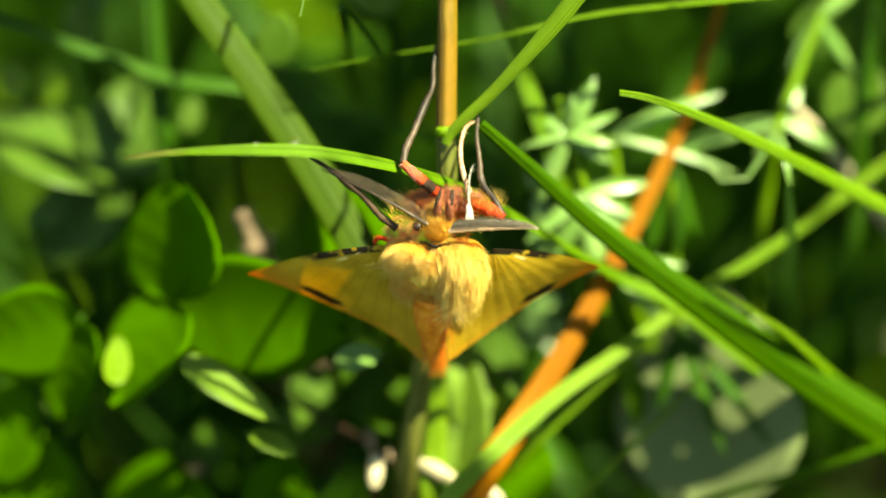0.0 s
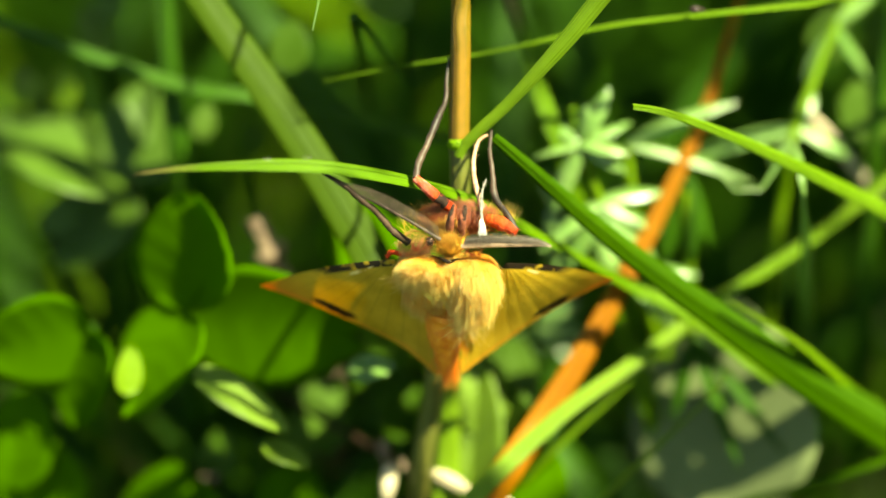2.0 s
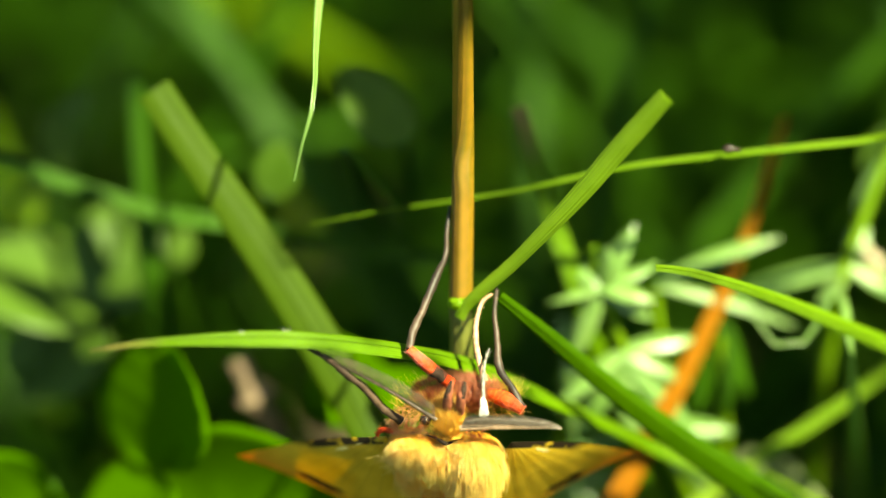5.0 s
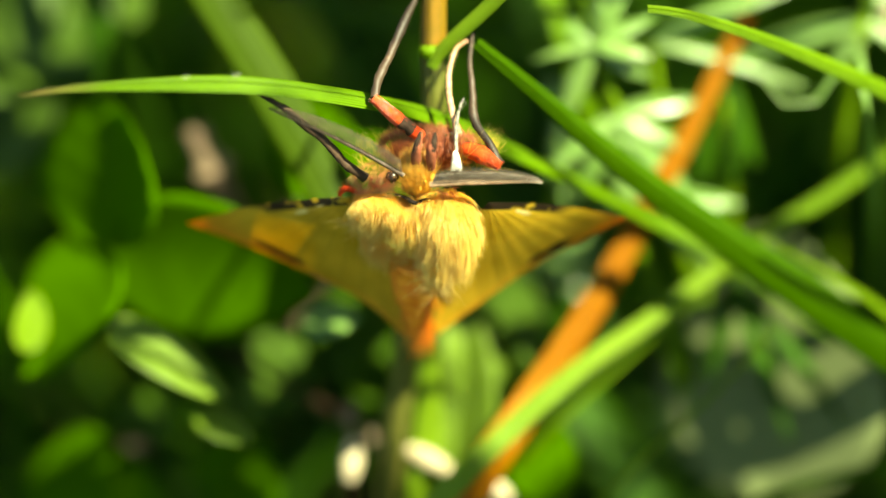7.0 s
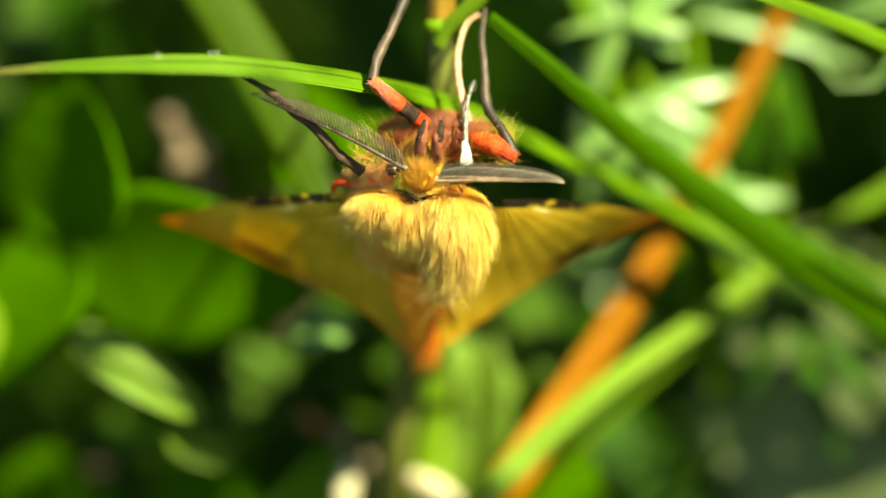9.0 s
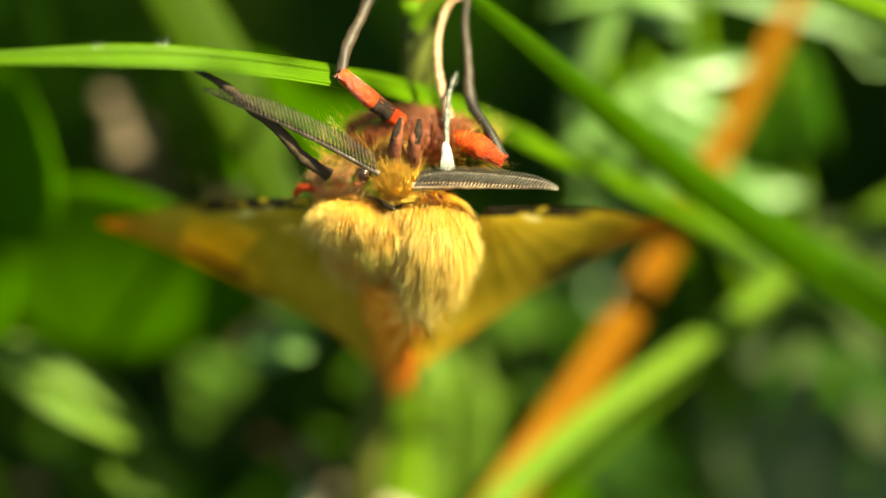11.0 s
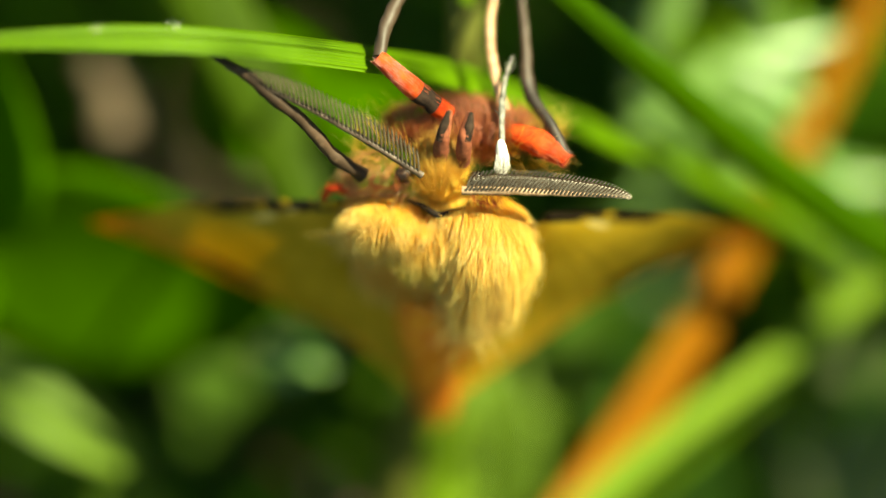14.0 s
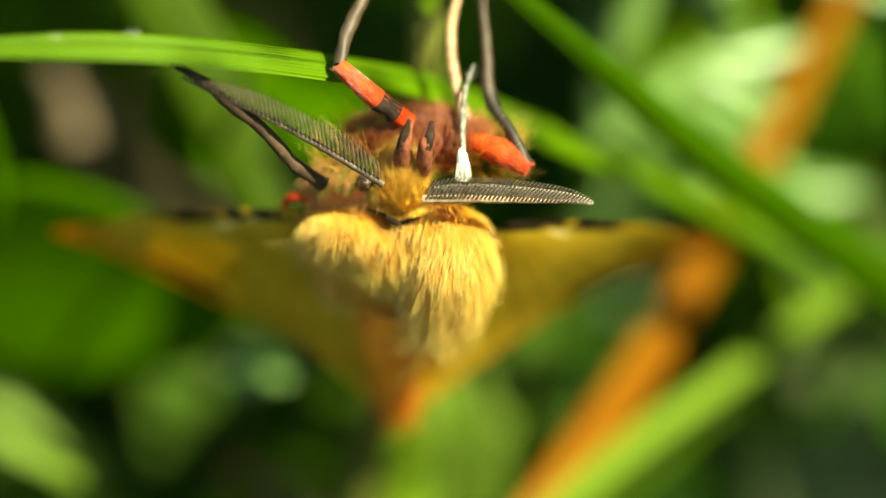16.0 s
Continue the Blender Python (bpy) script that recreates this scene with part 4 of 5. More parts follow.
# ---- the stem the moth sits on ----
def main_stem():
    stem = hub("grass_plant", Vector((-0.004, 0.03, 0)))
    tagged(stem, "upright straw-brown grass stem with one green leaf", "grass")
    up = [(0.27, -33.11, -2), (0.27, -19.44, 4.2), (0.27, -14.80, 5), (0.19, -10.15, 5.8), (0.16, -7.70, 6.2)]
    s = Soup()
    add_tube(s, [at(p) for p in up], [0.55, 0.62, 0.66, 0.68, 0.72], 40, 14)
    part("upper_culm", s, CULM, stem, "glossy straw-brown culm")
    s = Soup()
    low = [(0.16, -7.70, 6.2), (0.23, -4.71, 6.8), (-0.23, 0.35, 8.5), (-1.25, 7.01, 11), (-1.81, 10.96, 13), (-2.69, 17.74, 17)]
    pts = [at(p) for p in low]
    pts += [Vector((pts[-1].x, pts[-1].y + 0.004, 0.02)), Vector((-0.004, 0.03, -0.003))]
    add_tube(s, pts, [0.72, 0.80, 0.76, 0.74, 0.74, 0.72, 0.72], 60, 14)
    part("lower_culm", s, leafy("sheath", (0.085, 0.11, 0.015), (0.18, 0.17, 0.035), (0.24, 0.24, 0.04), 7, 0.15, 0.4), stem, "greenish brown sheathed culm")
    s = Soup()
    add_blob(s, at((0.19, -7.82, 6)), view_axes(0.85, 0.5, 0.85), 18, 12, 0.1)
    part("node", s, GRASS_PALE, stem, "swollen pale green node")
    s = Soup()
    path = [(12.55, -21.22, -1), (9.42, -17.49, 0.8), (7.77, -15.42, 1.6), (5.65, -13.01, 2.6), (3.33, -10.51, 3.8), (1.59, -8.89, 4.6), (0.47, -7.73, 5.1), (0.08, -6.96, 5.3)]
    add_strip(s, [at(p) for p in path], [1.1, 1.3, 1.3, 1.2, 1.0, 0.85, 0.8, 0.7], way((-0.2, -0.1, -1)), 50, 0.35, 0.2)
    part("leaf", s, GRASS_SUNLIT, stem, "folded bright green leaf")


main_stem()


# ---- grass blades near the moth ----
NEAR = "grass blades round the moth"
grass_blade([(-21.71, -5.93, -5), (-18.56, -6.33, -4), (-12.83, -6.57, -3), (-8.61, -6.42, -2), (-3.63, -5.56, 1), (0.23, -4.39, 4.60), (4.72, -2.18, 8.00), (7.88, -0.43, 11.30), (11.66, 1.69, 15.20), (16.36, 4.11, 17.00), (21.65, 8.21, 19.50), (26.50, 10.58, 22.00), (31.28, 13.05, 24.00)],
            [0.15, 1.25, 1.45, 1.5, 1.5, 1.35, 1.2, 1.1, 1.05, 1.0, 0.95, 0.9, 0.9], (48, 10), GRASS, "slim arching bright green grass blade the moth grips", (0, -0.8, -0.75), 120, NEAR)
grass_blade([(2.56, -8.35, 5.00), (5.69, -5.65, 6.57), (8.81, -2.85, 8.15), (12.75, 0.35, 10.06), (17.90, 4.08, 12.44), (24.29, 8.63, 15.36), (31.04, 12.95, 18.34), (37.20, 16.64, 21.00)],
            [0.7, 1.4, 2.1, 2.8, 3.5, 4.0, 4.3, 4.3, 3.8, 3.0], (55, -5), GRASS_OLIVE, "broad folded deep green grass blade crossing behind the moth", (-0.05, -0.1, -1), 100, NEAR, fold=0.14)
grass_blade([(19.89, -17.94, 22.00), (18.59, -13.95, 20.85), (17.17, -9.56, 19.57), (14.87, -4.40, 18.00), (12.08, 0.99, 16.31), (8.90, 6.74, 14.47), (5.74, 11.67, 12.81), (2.19, 16.88, 11.00)],
            [0.45, 1.05, 1.6, 2.3, 2.9, 3.3, 3.4, 3.0, 2.3, 1.7], (-2, 44), ORANGE, "withered orange grass blade leaning across the green ones", (0.2, -0.1, -1), 90, NEAR, fold=0.5)
grass_blade([(12.07, -10.49, 2.50), (14.19, -10.12, 3.69), (17.74, -8.90, 5.77), (21.30, -7.38, 7.91), (25.69, -5.29, 10.58), (30.83, -2.71, 13.74), (36.20, -0.04, 17.00)],
            [0.45, 0.95, 1.2, 1.4, 1.55, 1.65, 1.7, 1.7, 1.7], (56, 6), GRASS_PALE, "arching green grass blade with a browned tip", (0.1, -0.35, -1), 80, NEAR, fold=0.3)
grass_blade([(-9.23, -12.13, 10), (-5.63, -12.87, 10), (-0.94, -13.65, 9.8), (2.97, -14.31, 9.6), (6.88, -15.21, 9.6), (10.79, -16.07, 9.6), (16.28, -16.71, 10), (24.13, -17.51, 11), (32.04, -18.10, 12.50)],
            [0.15, 0.45, 0.6, 0.65, 0.7, 0.75, 0.8, 0.8, 0.9, 1.0], (70, 60), GRASS_PALE, "thin pale green grass blade behind the stem", (0, -0.8, -0.7), 80, NEAR)
grass_blade([(-19.02, -20.07, 13.00), (-16.97, -16.93, 12.87), (-13.51, -12.02, 12.67), (-10.36, -7.30, 12.47), (-7.61, -2.79, 12.29), (-5.66, 0.55, 12.16), (-3.69, 4.67, 12.00), (-2.60, 7.20, 24.00), (-2.20, 9.50, 40.00)],
            [2.2, 2.6, 3.0, 3.3, 3.5, 3.5, 3.2, 2.0, 1.4, 1.4], (-4, 96), GRASS_SOFT, "broad light green grass blade standing behind the moth", (0.1, -0.3, -1), 80, NEAR, fold=0.02)
# its paler green makes up for sun that only grazes the blade
grass_blade([(16.28, 3.91, 17.00), (15.24, 5.17, 16.39), (11.66, 7.84, 14.72), (7.90, 10.41, 13.01), (4.16, 13.67, 11.12), (0.24, 17.54, 9.00)],
            [0.8, 1.2, 1.3, 1.35, 1.4, 1.4, 1.4, 1.4], (-8, 36), GRASS_SUNLIT, "stout yellow-green grass blade in full sun", (0.3, -0.5, -1), 80, NEAR, fold=0.1)
grass_blade([(34.16, -8.02, 24.00), (28.48, -3.82, 21.82), (24.46, -0.84, 20.28), (20.85, 1.47, 18.96), (18.24, 3.05, 18.02), (15.65, 5.10, 17.00)],
            [0.7, 0.85, 0.95, 1.0, 1.0, 1.0, 1.0], (12, 40), GRASS_PALE, "pale green grass stalk slanting up behind the blades", (0.4, -0.8, -0.6), 70, NEAR)
grass_blade([(18.92, 7.81, 12.5), (17.32, 9.86, 12.8), (14.39, 12.74, 13.4), (11.26, 15.78, 14.2), (8.52, 18.88, 15.4)],
            [0.12, 0.5, 0.7, 0.8, 0.85, 0.9, 0.9], (2, 30), GRASS_SUNLIT, "thin pointed grass blade before the pale round leaf", (0.5, -0.7, -0.7), 60, NEAR)
# darker olive here, the shade on the low blade put into its colour
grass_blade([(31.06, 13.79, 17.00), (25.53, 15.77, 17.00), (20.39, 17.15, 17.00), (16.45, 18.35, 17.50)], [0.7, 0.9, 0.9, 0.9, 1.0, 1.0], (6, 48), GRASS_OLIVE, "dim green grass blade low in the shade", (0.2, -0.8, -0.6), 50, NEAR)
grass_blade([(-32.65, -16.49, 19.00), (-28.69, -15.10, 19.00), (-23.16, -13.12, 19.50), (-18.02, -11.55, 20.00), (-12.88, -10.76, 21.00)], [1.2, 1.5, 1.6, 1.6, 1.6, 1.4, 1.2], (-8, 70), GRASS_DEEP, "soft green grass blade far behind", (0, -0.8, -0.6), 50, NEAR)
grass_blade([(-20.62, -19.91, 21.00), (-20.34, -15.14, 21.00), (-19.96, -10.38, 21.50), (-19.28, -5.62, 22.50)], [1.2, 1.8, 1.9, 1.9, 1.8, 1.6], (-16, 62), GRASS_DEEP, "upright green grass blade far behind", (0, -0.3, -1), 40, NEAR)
grass_blade([(3.39, -18.98, 16.00), (4.57, -15.04, 16.00), (6.16, -10.30, 16.00), (7.94, -5.56, 16.50)], [1.0, 1.6, 1.8, 1.8, 1.7, 1.5], (12, 50), GRASS, "upright soft green grass blade behind the stem", (0.3, -0.3, -1), 50, NEAR)
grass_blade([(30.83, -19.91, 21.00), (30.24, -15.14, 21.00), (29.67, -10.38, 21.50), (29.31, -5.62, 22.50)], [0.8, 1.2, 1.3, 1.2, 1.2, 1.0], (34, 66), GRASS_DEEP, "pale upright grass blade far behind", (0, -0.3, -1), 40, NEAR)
grass_blade([(-0.24, 6.26, 14.00), (-0.32, 9.41, 14.60), (-0.47, 12.57, 15.20), (-0.63, 15.74, 15.80), (-0.75, 18.12, 16.30)], [0.9, 2.0, 2.2, 2.2, 2.0, 1.8, 1.6], (0, 34), GRASS_SUNLIT, "pale sunlit grass blade standing close behind the stem", (0.25, -0.5, -1), 50, NEAR, fold=0.1)


# ---- broad leaves ----
def add_leaf(soup, c, length, width, up, face, cup=0.15, notch=0.0, n=18):
    """A rounded leaf of length and width in mm; c its base, up its axis, face its upper side (view axes)."""
    ax, fc = way(up), way(face)
    fc = (fc - ax * fc.dot(ax)).normalized()
    sd = ax.cross(fc).normalized()
    rows_t, rows_b, uvs = [], [], []
    for i in range(n + 1):
        f = i / n
        half = width * 0.5 * (math.sin(math.pi * min(1, f ** 0.72 * 0.985 + 0.008))) ** 0.62
        top, low, uv = [], [], []
        for j in range(11):
            x = j / 5 - 1
            y = f * length - notch * length * (1 - abs(x)) * max(0, f - 0.8) * 3 + 0.04 * length * abs(x) * f
            bowl = cup * width * (abs(x) ** 1.5) * 0.3 + 0.06 * length * math.sin(f * 2.6) + 0.004 * width * math.sin(f * 30 - abs(x) * 5)
            p = at(c) + (ax * y + sd * (half * x) + fc * bowl) * 0.001
            h = fc * 0.00009 * (1 - 0.6 * abs(x))
            top.append(p + h)
            low.append(p - h)
            uv.append((f, j / 10))
        rows_t.append(top + low[::-1])
        uvs.append(uv + uv[::-1])
    soup.grid(rows_t, uvs, True)
    soup.cap(rows_t[0][::-1], (0, 0.5))
    soup.cap(rows_t[-1], (1, 0.5))


def clover(centre, leaves, root, label, mat=None, fleck=None):
    """A clover leaf: petiole and rounded leaflets (axis, length, width, face)."""
    base = Vector((root[0] * 0.001, root[1] * 0.001, 0))
    ob = tagged(hub("clover", base), label, "clover leaf", "clover leaves")
    s = Soup()
    add_tube(s, to_ground([centre, (centre[0], centre[1] + 2, centre[2] + 3)], root), [0.3, 0.35, 0.4, 0.45], 24, 8)
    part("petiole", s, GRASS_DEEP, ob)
    for up, length, width, face in leaves:
        s = Soup()
        add_leaf(s, centre, length, width, up, face, 0.2, 0.12)
        part("leaflet", s, mat or CLOVER, ob)
    # small bright leaf added in place of the sun fleck on the leaflet
    if fleck:
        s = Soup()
        add_leaf(s, (fleck[0][0], fleck[0][1] + 1.8, fleck[0][2]), fleck[1], fleck[2], (0.08, -1, 0.1), (0.485, -0.7, -0.6), 0.5)
        part("curled_edge", s, GRASS_SUNLIT, ob, "small bright leaf standing in for a sun fleck")
    return ob


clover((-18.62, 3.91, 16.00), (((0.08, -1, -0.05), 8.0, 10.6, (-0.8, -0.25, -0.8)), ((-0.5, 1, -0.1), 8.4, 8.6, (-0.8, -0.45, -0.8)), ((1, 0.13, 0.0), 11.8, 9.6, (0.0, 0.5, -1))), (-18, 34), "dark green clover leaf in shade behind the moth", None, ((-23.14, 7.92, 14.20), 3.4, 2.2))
clover((-25.45, 5.09, 17.00), (((-0.1, 1, 0.1), 7, 7.0, (-0.8, -0.3, -0.8)), ((-1, 0.2, 0.1), 8, 7.4, (0, 0.5, -1))), (-26, 40), "dark green clover leaf lower in the shade")
clover((-22.77, -4.85, 26.00), (((-1, -0.25, 0), 12, 10, (-0.1, -1, -0.6)), ((-0.6, 0.7, 0.2), 8, 7, (0, -0.8, -0.8)), ((0.2, -1, 0.2), 7, 7, (0, -0.8, -0.8))), (-24, 85), "pale green clover leaf catching the sun", HERB_PALE)
clover((-6.49, 1.15, 18.00), (((-0.3, -1, 0), 5.5, 5.5, (0, -0.6, -1)), ((0.9, -0.3, 0), 5.5, 5.5, (0, -0.6, -1))), (-8, 52), "small green clover leaf behind the wing")


def herb_leaf(base, up, length, width, face, root, label, mat):
    s = Soup()
    b = at(base)
    ob = tagged(hub("herb", Vector((root[0] * 0.001, root[1] * 0.001, 0))), label, "herb", "low herb leaves")
    add_leaf(s, base, length, width, up, face)
    part("leaf_blade", s, mat, ob)
    s = Soup()
    add_tube(s, [b, b.lerp(ob.location, 0.5) + Vector((0, 0.004, 0)), ob.location - Vector((0, 0, 0.003))], [0.3, 0.35, 0.4], 14, 8)
    part("stalk", s, GRASS_DEEP, ob)


herb_leaf((-18.28, 8.00, 12.00), (1, 0.68, 0.12), 7.6, 3.6, (0.15, -0.8, -0.7), (-12, 44), "sunlit yellow-green herb leaf among shaded grass", HERB_SUNLIT)
herb_leaf((-13.52, 13.12, 13.00), (1, 0.5, 0.1), 3.6, 2.6, (0.2, -0.8, -0.6), (-9, 46), "small yellow-green herb leaf in half shade", HERB_SUNLIT)
herb_leaf((0.24, 17.38, 18.50), (0.1, -1, 0.1), 10.5, 7.2, (-0.6, -0.2, -1), (2, 48), "sunlit fresh green herb leaf below the moth", HERB_SUNLIT)
herb_leaf((-7.55, 8.14, 14.00), (1, -0.1, 0.1), 3.2, 2.9, (0.2, -0.8, -0.6), (-6, 42), "small shiny green herb leaf", BEDSTRAW)
herb_leaf((5.38, 18.15, 17.50), (0.2, -1, 0.1), 4.6, 4.2, (0, -0.6, -1), (8, 44), "rounded green herb leaf in shade", CLOVER)
herb_leaf((-13.67, 18.24, 21.00), (0.7, -1, 0.1), 4, 3, (0, -1, -0.6), (-14, 58), "green herb leaf low in the grass", CLOVER)
herb_leaf((-3.72, -16.29, 19.00), (-0.6, -0.6, 0.1), 6, 5, (0, -1, -0.6), (-4, 70), "mottled pale herb leaf behind the stem", BRIGHT_LEAF)
herb_leaf((-12.06, -12.74, 20.00), (0.2, -1, 0), 3.5, 3, (0, -0.8, -0.8), (-10, 66), "small sunlit yellow-green leaf", BRIGHT_LEAF)
herb_leaf((28.49, -8.00, 22.00), (0.3, -1, 0.1), 5, 5, (0, -0.8, -0.8), (30, 70), "small sunlit yellow-green leaf", BRIGHT_LEAF)
herb_leaf((19.42, 18.47, 22), (-0.03, -1, 0.05), 15.0, 14.4, (-0.45, -0.05, -1), (16, 48), "large round pale grey-green leaf underside", PALE_LEAF)
herb_leaf((-7.22, -16.52, 12.00), (0.4, 0.6, 0.5), 8, 1.2, (0, -1, -0.7), (-2, 64), "bluish green narrow leaf above the moth", GRASS_DEEP)


# ---- bedstraw with whorls of narrow leaves ----
def bedstraw(path, whorls, root, label, mat=None):
    ob = tagged(hub("bedstraw", Vector((root[0] * 0.001, root[1] * 0.001, 0))), label, "bedstraw plant", "bedstraw plants")
    s = Soup()
    add_tube(s, to_ground(path, root), [0.35, 0.4, 0.45, 0.5, 0.5], 50, 8, 1.0, 0.1)
    part("stem", s, GRASS_PALE, ob)
    r = random.Random(len(whorls) + int(path[0][0]))
    for c, leaves in whorls:
        for dx, dy, dz, length, width in leaves:
            s = Soup()
            d = Vector((dx, dy, dz)).normalized()
            pts = [Vector(c) + d * (length * f) + Vector((0, 0.16, 0.1)) * (length * f * f) for f in (0.02, 0.35, 0.7, 1)]
            add_strip(s, [at(p) for p in pts], [width * 0.8, width * 1.3, width * 1.4, width * 1.1, 0.15], way((r.gauss(0, 0.3), -0.8, -0.7)), 14, 0.25, 0.22, r.gauss(0, 0.4), 4)
            part("leaf", s, mat or BEDSTRAW, ob)
    return ob


bedstraw([(7.93, -10.30, 16), (8.52, -7.93, 16), (9.72, -4.39, 17), (11.32, -0.44, 18), (12.94, 3.13, 20)],
         (((8.52, -7.93, 15.5), [(0.45, -1, 0, 5.0, 1.3), (0.15, -1, -0.3, 3.2, 1.2), (1, -0.55, 0.2, 4.2, 1.2), (1, 0.1, -0.2, 3.4, 1.1), (1, 0.5, 0.1, 3.6, 1.0), (-0.9, 0.2, 0, 3.4, 1.0), (-0.4, 0.9, 0.1, 4.6, 1.1), (-0.8, -0.7, 0.3, 3.0, 1.0)]),
          ((9.92, -3.79, 17), [(-0.75, 0.5, -0.2, 5.2, 1.2), (-0.55, 1, 0, 4.6, 1.3), (0.2, 1, -0.1, 5.2, 1.3), (0.8, 0.8, 0, 6.0, 1.3), (1, 0.35, 0.1, 4.6, 1.1), (1, -0.3, 0.2, 5.0, 1.2)]),
          ((11.92, 1.15, 18.5), [(1, -0.1, 0, 5, 1.2), (0.7, 0.7, 0, 5, 1.2), (-0.9, 0.1, 0.1, 4, 1.1)])), (14, 46), "pale shiny bedstraw with whorled leaves in the sun")
bedstraw([(28.09, -18.74, 22), (26.07, -15.14, 21), (24.24, -10.36, 20), (23.25, -7.58, 20), (22.92, -4.42, 22), (22.22, 1.56, 25)],
         (((23.85, -8.97, 20), [(-1, 0.15, 0, 8.5, 1.3), (0.9, 0.4, 0, 4, 1.1), (-0.7, 0.8, 0, 3.0, 1.1), (0.3, -1, 0.2, 3.5, 1.1)]),
          ((26.46, -15.93, 21), [(-0.7, 1, 0, 4.0, 0.7), (0.8, -0.8, 0, 4, 0.7), (0.7, 0.9, 0.2, 4, 0.7)])), (30, 52), "pale bedstraw stem with drooping leaves")
bedstraw([(11.72, -7.76, 18.60), (12.10, -5.60, 19.40), (12.60, -3.20, 20.60)], (((11.72, -7.76, 18.5), [(1, -0.55, 0, 9.0, 1.0), (1, 0.15, 0.1, 9.0, 0.8)]),), (28, 56), "grey-green bedstraw shoot behind the orange blade")
# deep green instead of bedstraw green puts shade into this shoot's leaves
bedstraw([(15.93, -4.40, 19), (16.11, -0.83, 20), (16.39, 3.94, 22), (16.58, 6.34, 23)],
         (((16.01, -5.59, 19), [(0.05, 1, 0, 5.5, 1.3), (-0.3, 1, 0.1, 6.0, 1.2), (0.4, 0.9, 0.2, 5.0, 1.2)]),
          ((16.49, 5.71, 19.5), [(-0.28, 1, 0, 5.5, 0.8), (0.42, 1, -0.15, 8.5, 0.85), (0.95, 1, -0.2, 9.5, 0.85)])), (18, 50), "bedstraw shoot coloured dark for shade before the round pale leaf", GRASS_DEEP)
bedstraw([(6.97, -3.61, 19), (6.79, -0.44, 20), (5.44, 4.76, 26), (4.66, 8.00, 29)],
         (((6.89, -3.41, 18.5), [(0, 1, -0.1, 5.0, 1.3), (0.3, 1, 0, 4.5, 1.2), (-0.3, -1, 0, 3, 1.0)]), ((4.65, 5.58, 28), [(1, -0.1, 0, 5.5, 1.4), (1, 0.35, 0, 5.0, 1.2), (-0.6, 0.6, 0, 4, 1.2), (0.8, -0.5, 0, 5, 1.2)])), (8, 50), "glossy bedstraw shoot beside the wing")


def curled_leaf():
    """The hooked tip on the drooping bedstraw leaf."""
    s = Soup()
    ob = tagged(hub("herb", Vector((0.026, 0.05, 0))), "pale curled leaf tip hanging among bedstraw", "herb")
    pts = [at(p) for p in ((18.20, -5.95, 14.50), (18.90, -4.84, 14.40), (20.12, -4.37, 14.40), (21.30, -4.84, 14.50), (22.10, -6.15, 14.70), (23.29, -7.92, 15.25))]
    add_strip(s, pts + [at((24.34, -0.83, 17.00)), Vector((0.026, 0.05, -0.002))], [0.2, 0.6, 0.8, 0.9, 0.9, 0.9, 0.7, 0.6], way((0.2, -0.8, -0.5)), 50, 0.3, 0.2)
    part("leaf_blade", s, BEDSTRAW, ob)


curled_leaf()


# ---- dry litter ----
def straw(path, widths, root, label, mat=None, flat=False):
    s = Soup()
    if flat:
        add_strip(s, to_ground(path, root), [w * 1.9 for w in widths], way((0.485, -0.727, -0.6)), 40, 0.25, 0.3, 0.0, 6, 0.08)
    else:
        add_tube(s, to_ground(path, root), widths, 40, 8, 0.8, 0.15)
    ob = tagged(hub("straw", Vector((root[0] * 0.001, root[1] * 0.001, 0))), label, "straw", "straws in the grass")
    part("stalk", s, mat or STRAW, ob)
    s = Soup()
    p, q = at(path[1]), at(path[2])
    r = widths[2] * 0.00085
    d = (q - p).normalized()
    add_blob(s, p.lerp(q, 0.6), [d * (r * 0.5), d.orthogonal().normalized() * r, d.cross(d.orthogonal()).normalized() * r * 0.85], 14, 10, 0.1)
    part("node", s, mat or STRAW, ob, "swollen joint")
    return ob


straw([(-14.19, -2.42, 21.00), (-13.55, -1.03, 21.00), (-12.80, 0.56, 21.50), (-12.03, 2.55, 22.50), (-11.36, 4.76, 26.00)], [0.8, 1.15, 1.5, 1.7, 1.5, 0.7, 0.3, 0.2], (-13, 80), "short dry beige stalk behind the wing", DRY_PINK)
straw([(-17.60, 7.17, 19.00), (-13.63, 9.15, 19.00), (-9.66, 11.45, 19.00), (-5.31, 13.83, 19.50), (-2.54, 15.84, 20.50)], [0.2, 0.3, 0.32, 0.32, 0.3, 0.28], (2, 56), "dark brown dead stalk in the shade", BROWN_STEM)
straw([(24.35, -10.01, 23.00), (25.74, -8.61, 23.00), (26.96, -7.21, 23.50)], [0.4, 0.8, 0.7, 0.5, 0.4], (28, 76), "dry beige stalk far behind")

# pale strip added for the light caught along the deep green blade
grass_blade([(18.74, 2.90, 11.50), (21.44, 4.52, 12.60), (24.24, 6.34, 14.20), (27.92, 9.61, 17.50), (31.11, 12.06, 20.00)], [0.2, 0.9, 1.1, 0.8, 0.7, 0.7, 0.8], (52, 4), GRASS_PALE, "narrow pale blade standing in for the deep green blade's lit edge", (0.3, -0.7, -0.8), 60, NEAR, fold=0.15)

herb_leaf((1.83, 12.70, 22.50), (0.35, -1, 0.0), 7.0, 6.0, (0.35, -0.6, -0.8), (4, 66), "soft light green herb leaf far below the moth", BRIGHT_LEAF)
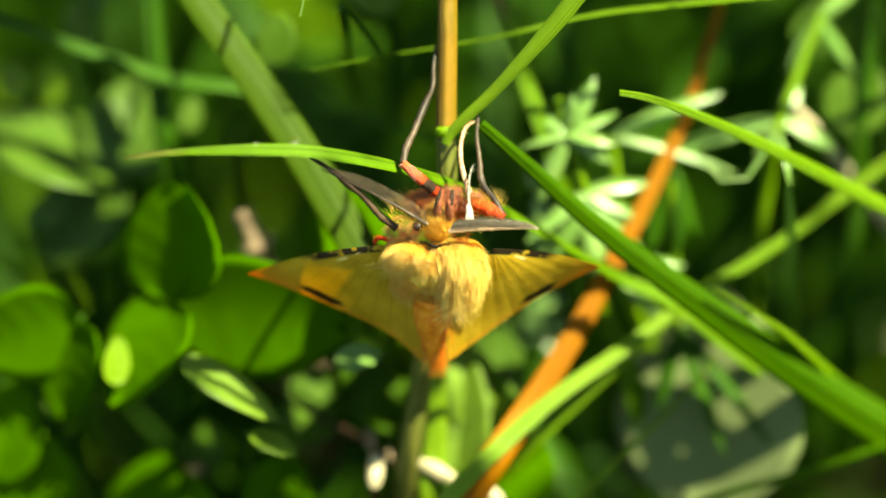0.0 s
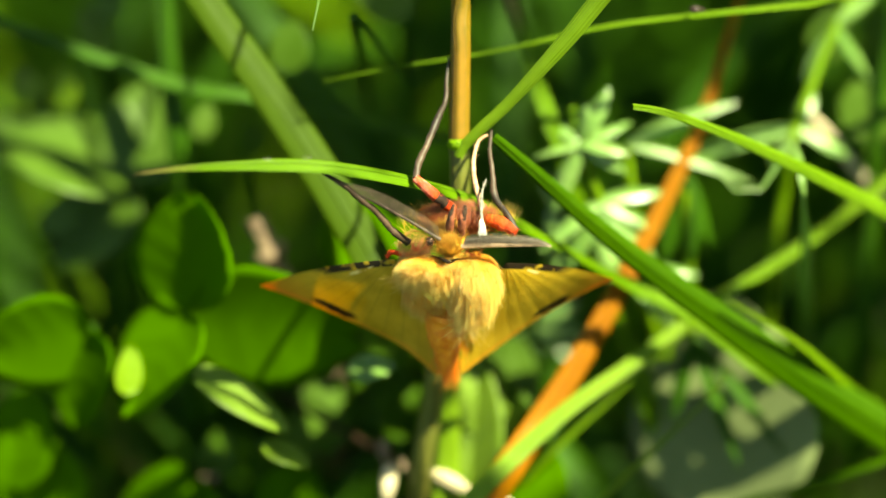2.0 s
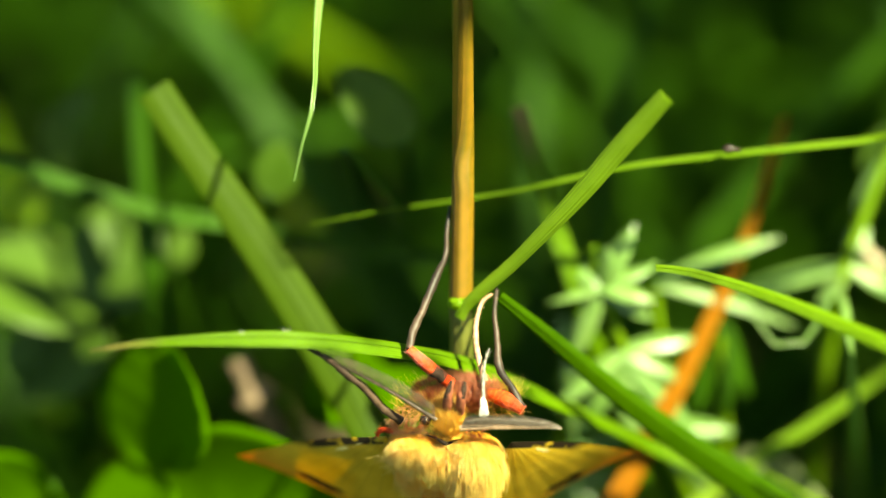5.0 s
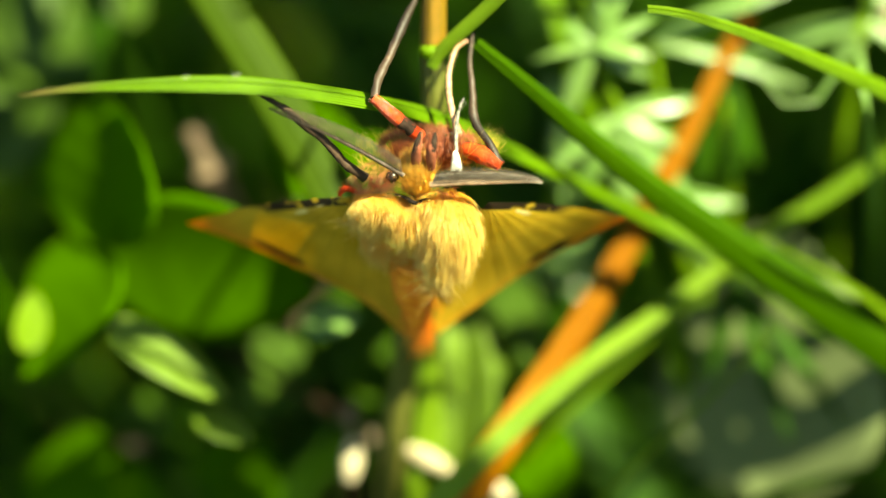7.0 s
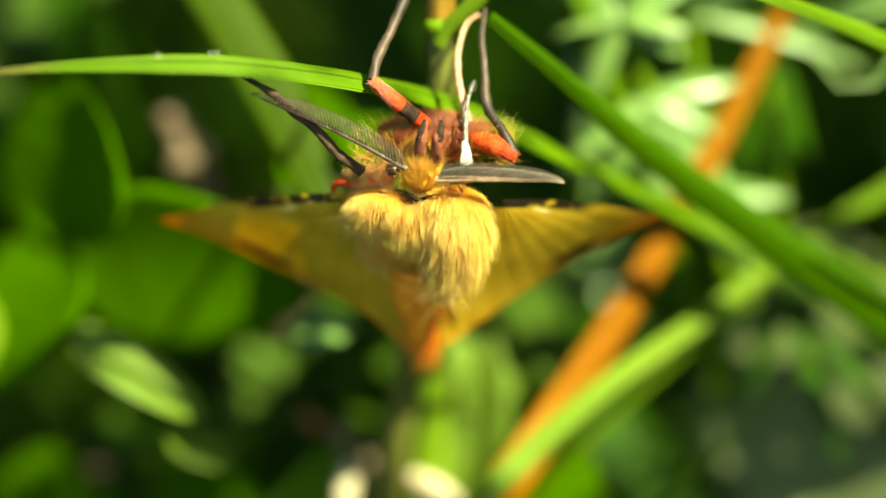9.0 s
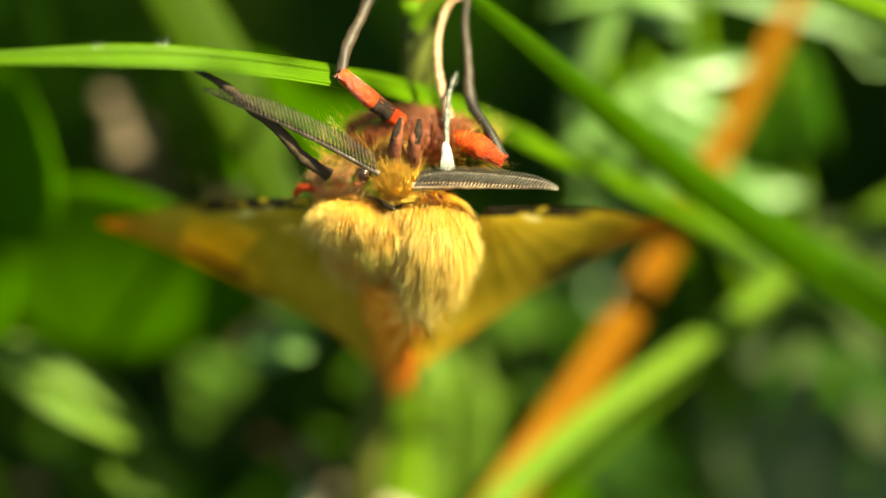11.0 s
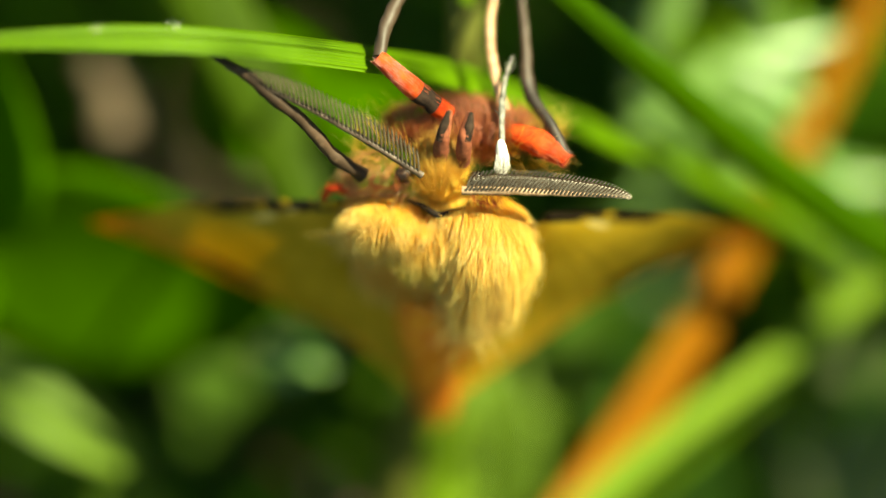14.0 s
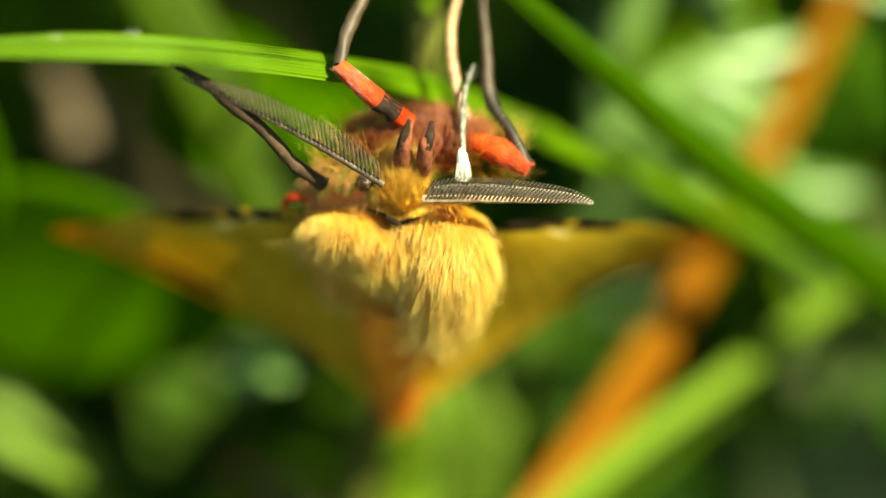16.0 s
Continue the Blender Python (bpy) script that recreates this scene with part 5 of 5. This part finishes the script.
herb_leaf((-8.92, 13.91, 23.00), (-0.2, -1, 0.0), 5.6, 4.6, (0.35, -0.6, -0.8), (-8, 72), "soft light green herb leaf far below the moth", BRIGHT_LEAF)

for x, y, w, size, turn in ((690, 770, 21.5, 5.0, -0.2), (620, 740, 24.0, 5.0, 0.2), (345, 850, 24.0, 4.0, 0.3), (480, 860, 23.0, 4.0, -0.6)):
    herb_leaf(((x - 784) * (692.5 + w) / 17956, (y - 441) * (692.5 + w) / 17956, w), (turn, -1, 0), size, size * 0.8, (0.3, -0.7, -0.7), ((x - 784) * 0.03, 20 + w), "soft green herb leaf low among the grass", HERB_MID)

def straw_stub(tip, foot, radius, label, mat=None):
    """A short cut grass end: a rounded hollow stub on a thin stalk down to the soil."""
    base = at(foot)
    root = Vector((base.x, base.y + 0.012, -0.002))
    ob = tagged(hub("straw", root), label, "straw", "straws in the grass")
    s = Soup()
    tip_m = at(tip)
    add_tube(s, [tip_m, tip_m.lerp(base, 0.12), tip_m.lerp(base, 0.5), tip_m.lerp(base, 0.88), base], [radius * 0.55, radius * 0.95, radius, radius * 0.9, radius * 0.45], 20, 12, 0.8, 0.12)
    part("stub", s, mat or STRAW, ob)
    s = Soup()
    add_tube(s, [base, base.lerp(root, 0.4), root], [radius * 0.4, 0.2, 0.2], 14, 8)
    part("stalk", s, BROWN_STEM, ob, "dark thin stalk")


straw_stub((-4.66, 14.63, 15.75), (-4.88, 16.97, 14.80), 0.6, "bleached cut straw end glowing in the sun")
straw_stub((-1.65, 15.11, 15.50), (0.79, 16.35, 15.30), 0.7, "bleached cut straw end lying in the sun")
straw_stub((-5.23, 13.04, 19.50), (-4.99, 14.54, 18.75), 0.42, "pinkish beige dry straw end", DRY_PINK)
straw_stub((-3.88, 14.22, 18.50), (-3.72, 15.19, 18.00), 0.3, "pinkish beige dry straw end", DRY_PINK)
straw_stub((2.53, 16.84, 15.50), (4.18, 17.90, 15.50), 0.6, "bleached cut straw end lying in the sun")
straw_stub((-19.28, 16.69, 23.00), (-16.88, 15.69, 22.50), 0.45, "pinkish beige dry straw end", DRY_PINK)

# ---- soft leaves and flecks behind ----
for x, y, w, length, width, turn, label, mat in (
        (85, 190, 28.0, 3.0, 2.2, 0.0, "small yellow leaf lit by the sun", GRASS_SUNLIT),
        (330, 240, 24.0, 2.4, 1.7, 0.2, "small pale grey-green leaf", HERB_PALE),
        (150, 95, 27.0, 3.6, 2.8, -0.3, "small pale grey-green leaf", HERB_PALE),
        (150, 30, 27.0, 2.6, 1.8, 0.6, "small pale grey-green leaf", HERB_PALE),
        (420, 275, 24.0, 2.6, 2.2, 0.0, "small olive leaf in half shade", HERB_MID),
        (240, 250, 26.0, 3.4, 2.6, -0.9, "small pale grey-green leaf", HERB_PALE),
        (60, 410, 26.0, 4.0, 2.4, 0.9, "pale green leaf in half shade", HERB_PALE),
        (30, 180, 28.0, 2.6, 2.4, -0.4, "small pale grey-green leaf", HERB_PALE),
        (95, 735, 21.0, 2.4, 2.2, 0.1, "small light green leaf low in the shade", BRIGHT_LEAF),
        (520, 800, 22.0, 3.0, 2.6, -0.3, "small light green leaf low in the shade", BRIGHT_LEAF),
        (790, 866, 18.0, 5.0, 3.6, 0.05, "pale rounded leaf beside the stem in full sun", HERB_SUNLIT),
        (836, 755, 18.5, 4.6, 4.4, -0.3, "pale rounded leaf beside the stem in full sun", HERB_SUNLIT),
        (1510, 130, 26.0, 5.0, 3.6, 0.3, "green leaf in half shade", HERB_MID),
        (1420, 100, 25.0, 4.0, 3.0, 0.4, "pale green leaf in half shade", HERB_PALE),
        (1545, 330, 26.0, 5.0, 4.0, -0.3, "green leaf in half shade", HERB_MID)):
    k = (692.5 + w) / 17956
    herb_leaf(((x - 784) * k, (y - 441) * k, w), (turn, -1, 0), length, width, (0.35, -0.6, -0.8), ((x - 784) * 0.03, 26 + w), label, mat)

for u, v, size, turn in ((-27.6, 19.5, 8.0, -0.5), (-22.0, 21.5, 7.0, 0.4), (-17.5, 22.0, 6.5, -0.2), (-31.5, 16.5, 7.0, 0.3), (-11.5, 20.5, 5.5, 0.2)):
    herb_leaf((u, v, 21.5), (turn, -1, 0), size, size * 0.9, (-0.5, -0.3, -1), (u * 0.9, 50), "mid green rounded leaf low in half shade", CLOVER)

# ---- small details ----
herb_leaf((4.81, 17.04, 21.00), (-0.35, -1, 0), 10.5, 8.0, (-0.7, -0.1, -1), (10, 62), "broad sunlit green herb leaf below the moth", BRIGHT_LEAF)
grass_blade([(-9.81, -15.64, 1), (-9.58, -16.73, 1.2), (-9.24, -18.59, 1.6), (-8.69, -22.92, 4)], [0.1, 0.75, 0.9, 0.9, 1.0, 1.2, 1.2], (-40, 70), BEDSTRAW, "hanging pale leaf tip catching the sun", (0.3, -0.5, -1), 60, NEAR)


def blade_hairs():
    """Two tufts of fine hairs on the slim arching blade."""
    owner = [o for o in bpy.data.objects if o.get("label", "").startswith("slim arching")][0]
    r = random.Random(3)
    for u, v, w in ((-12.82, -6.83, -3.3), (-10.14, -6.92, -2.6)):
        s = Soup()
        for _ in range(7):
            add_hair(s, at((u + r.gauss(0, 0.12), v, w)), way((r.gauss(0, 0.5), -1, r.gauss(0, 0.4))), way((r.gauss(0, 1), -0.2, 0)) * 0.3, 0.0003 * r.uniform(0.6, 1.2), 0.000007)
        tagged(part("hair_tuft", s, WHITE_LEG, owner, "tuft of fine pale hairs"), kind="stuff")


blade_hairs()


def beetle():
    ob = tagged(hub("beetle", at((16.37, -17.11, 9))), "tiny black beetle on a thin grass blade", "beetle")
    s = Soup()
    add_blob(s, at((16.37, -17.11, 9)), view_axes(0.42, 0.28, 0.28), 16, 12)
    part("body", s, EYE, ob)
    s = Soup()
    add_blob(s, at((16.92, -17.07, 9)), view_axes(0.2, 0.17, 0.17), 12, 10)
    part("head", s, EYE, ob)


beetle()

# ---- what moves ----
def motions():
    """The focus is pulled from the wings to the collar; the antennae feel about a little."""
    walk(FOCUS, [(t, Matrix.Translation(at((-0.4, 0.3, w)))) for t, w in ((0, 1.6), (4, 1.4), (6.5, 0.8), (8, 0.4), (9.5, 0.1), (12, -0.4), (14, -0.5), (16, -0.5))])
    for ob, turns, shiver in (
        (antenna_a, ((0, 0), (1, -0.5), (2, 0), (3, 1), (3.5, 2), (4, 2.5), (6.5, 0), (7, -1), (9, -1.5), (12, -2), (13, -0.5), (14, 1), (15, 0.5), (16, 0)), 1.2),
        (antenna_b, ((0, 0), (1, 0.5), (2, 2), (2.5, 3.5), (3, 1.5), (3.5, 3.5), (4, 3), (6.5, 1), (7, 0.5), (8, 1.5), (9, 2.5), (12, 2), (13, 2), (14, 3.5), (15, 2.3), (16, 2.5)), -0.8),
    ):
        rows = []
        for i in range(81):
            s = i * 0.2
            a, b = [(p, q) for p, q in zip(turns, turns[1:]) if p[0] <= s <= q[0] + 1e-6][0]
            turn = a[1] + (b[1] - a[1]) * (s - a[0]) / (b[0] - a[0])
            lively = 1.0 if 2.0 <= s <= 3.8 or 14.2 <= s <= 15.8 else 0.25
            rows.append((s, turn + shiver * lively * math.sin(s * 13.0)))
        place = Matrix.Translation(ob.location)
        walk(ob, [(t, place @ Matrix.Rotation(radians(a), 4, AWAY)) for t, a in rows])


motions()
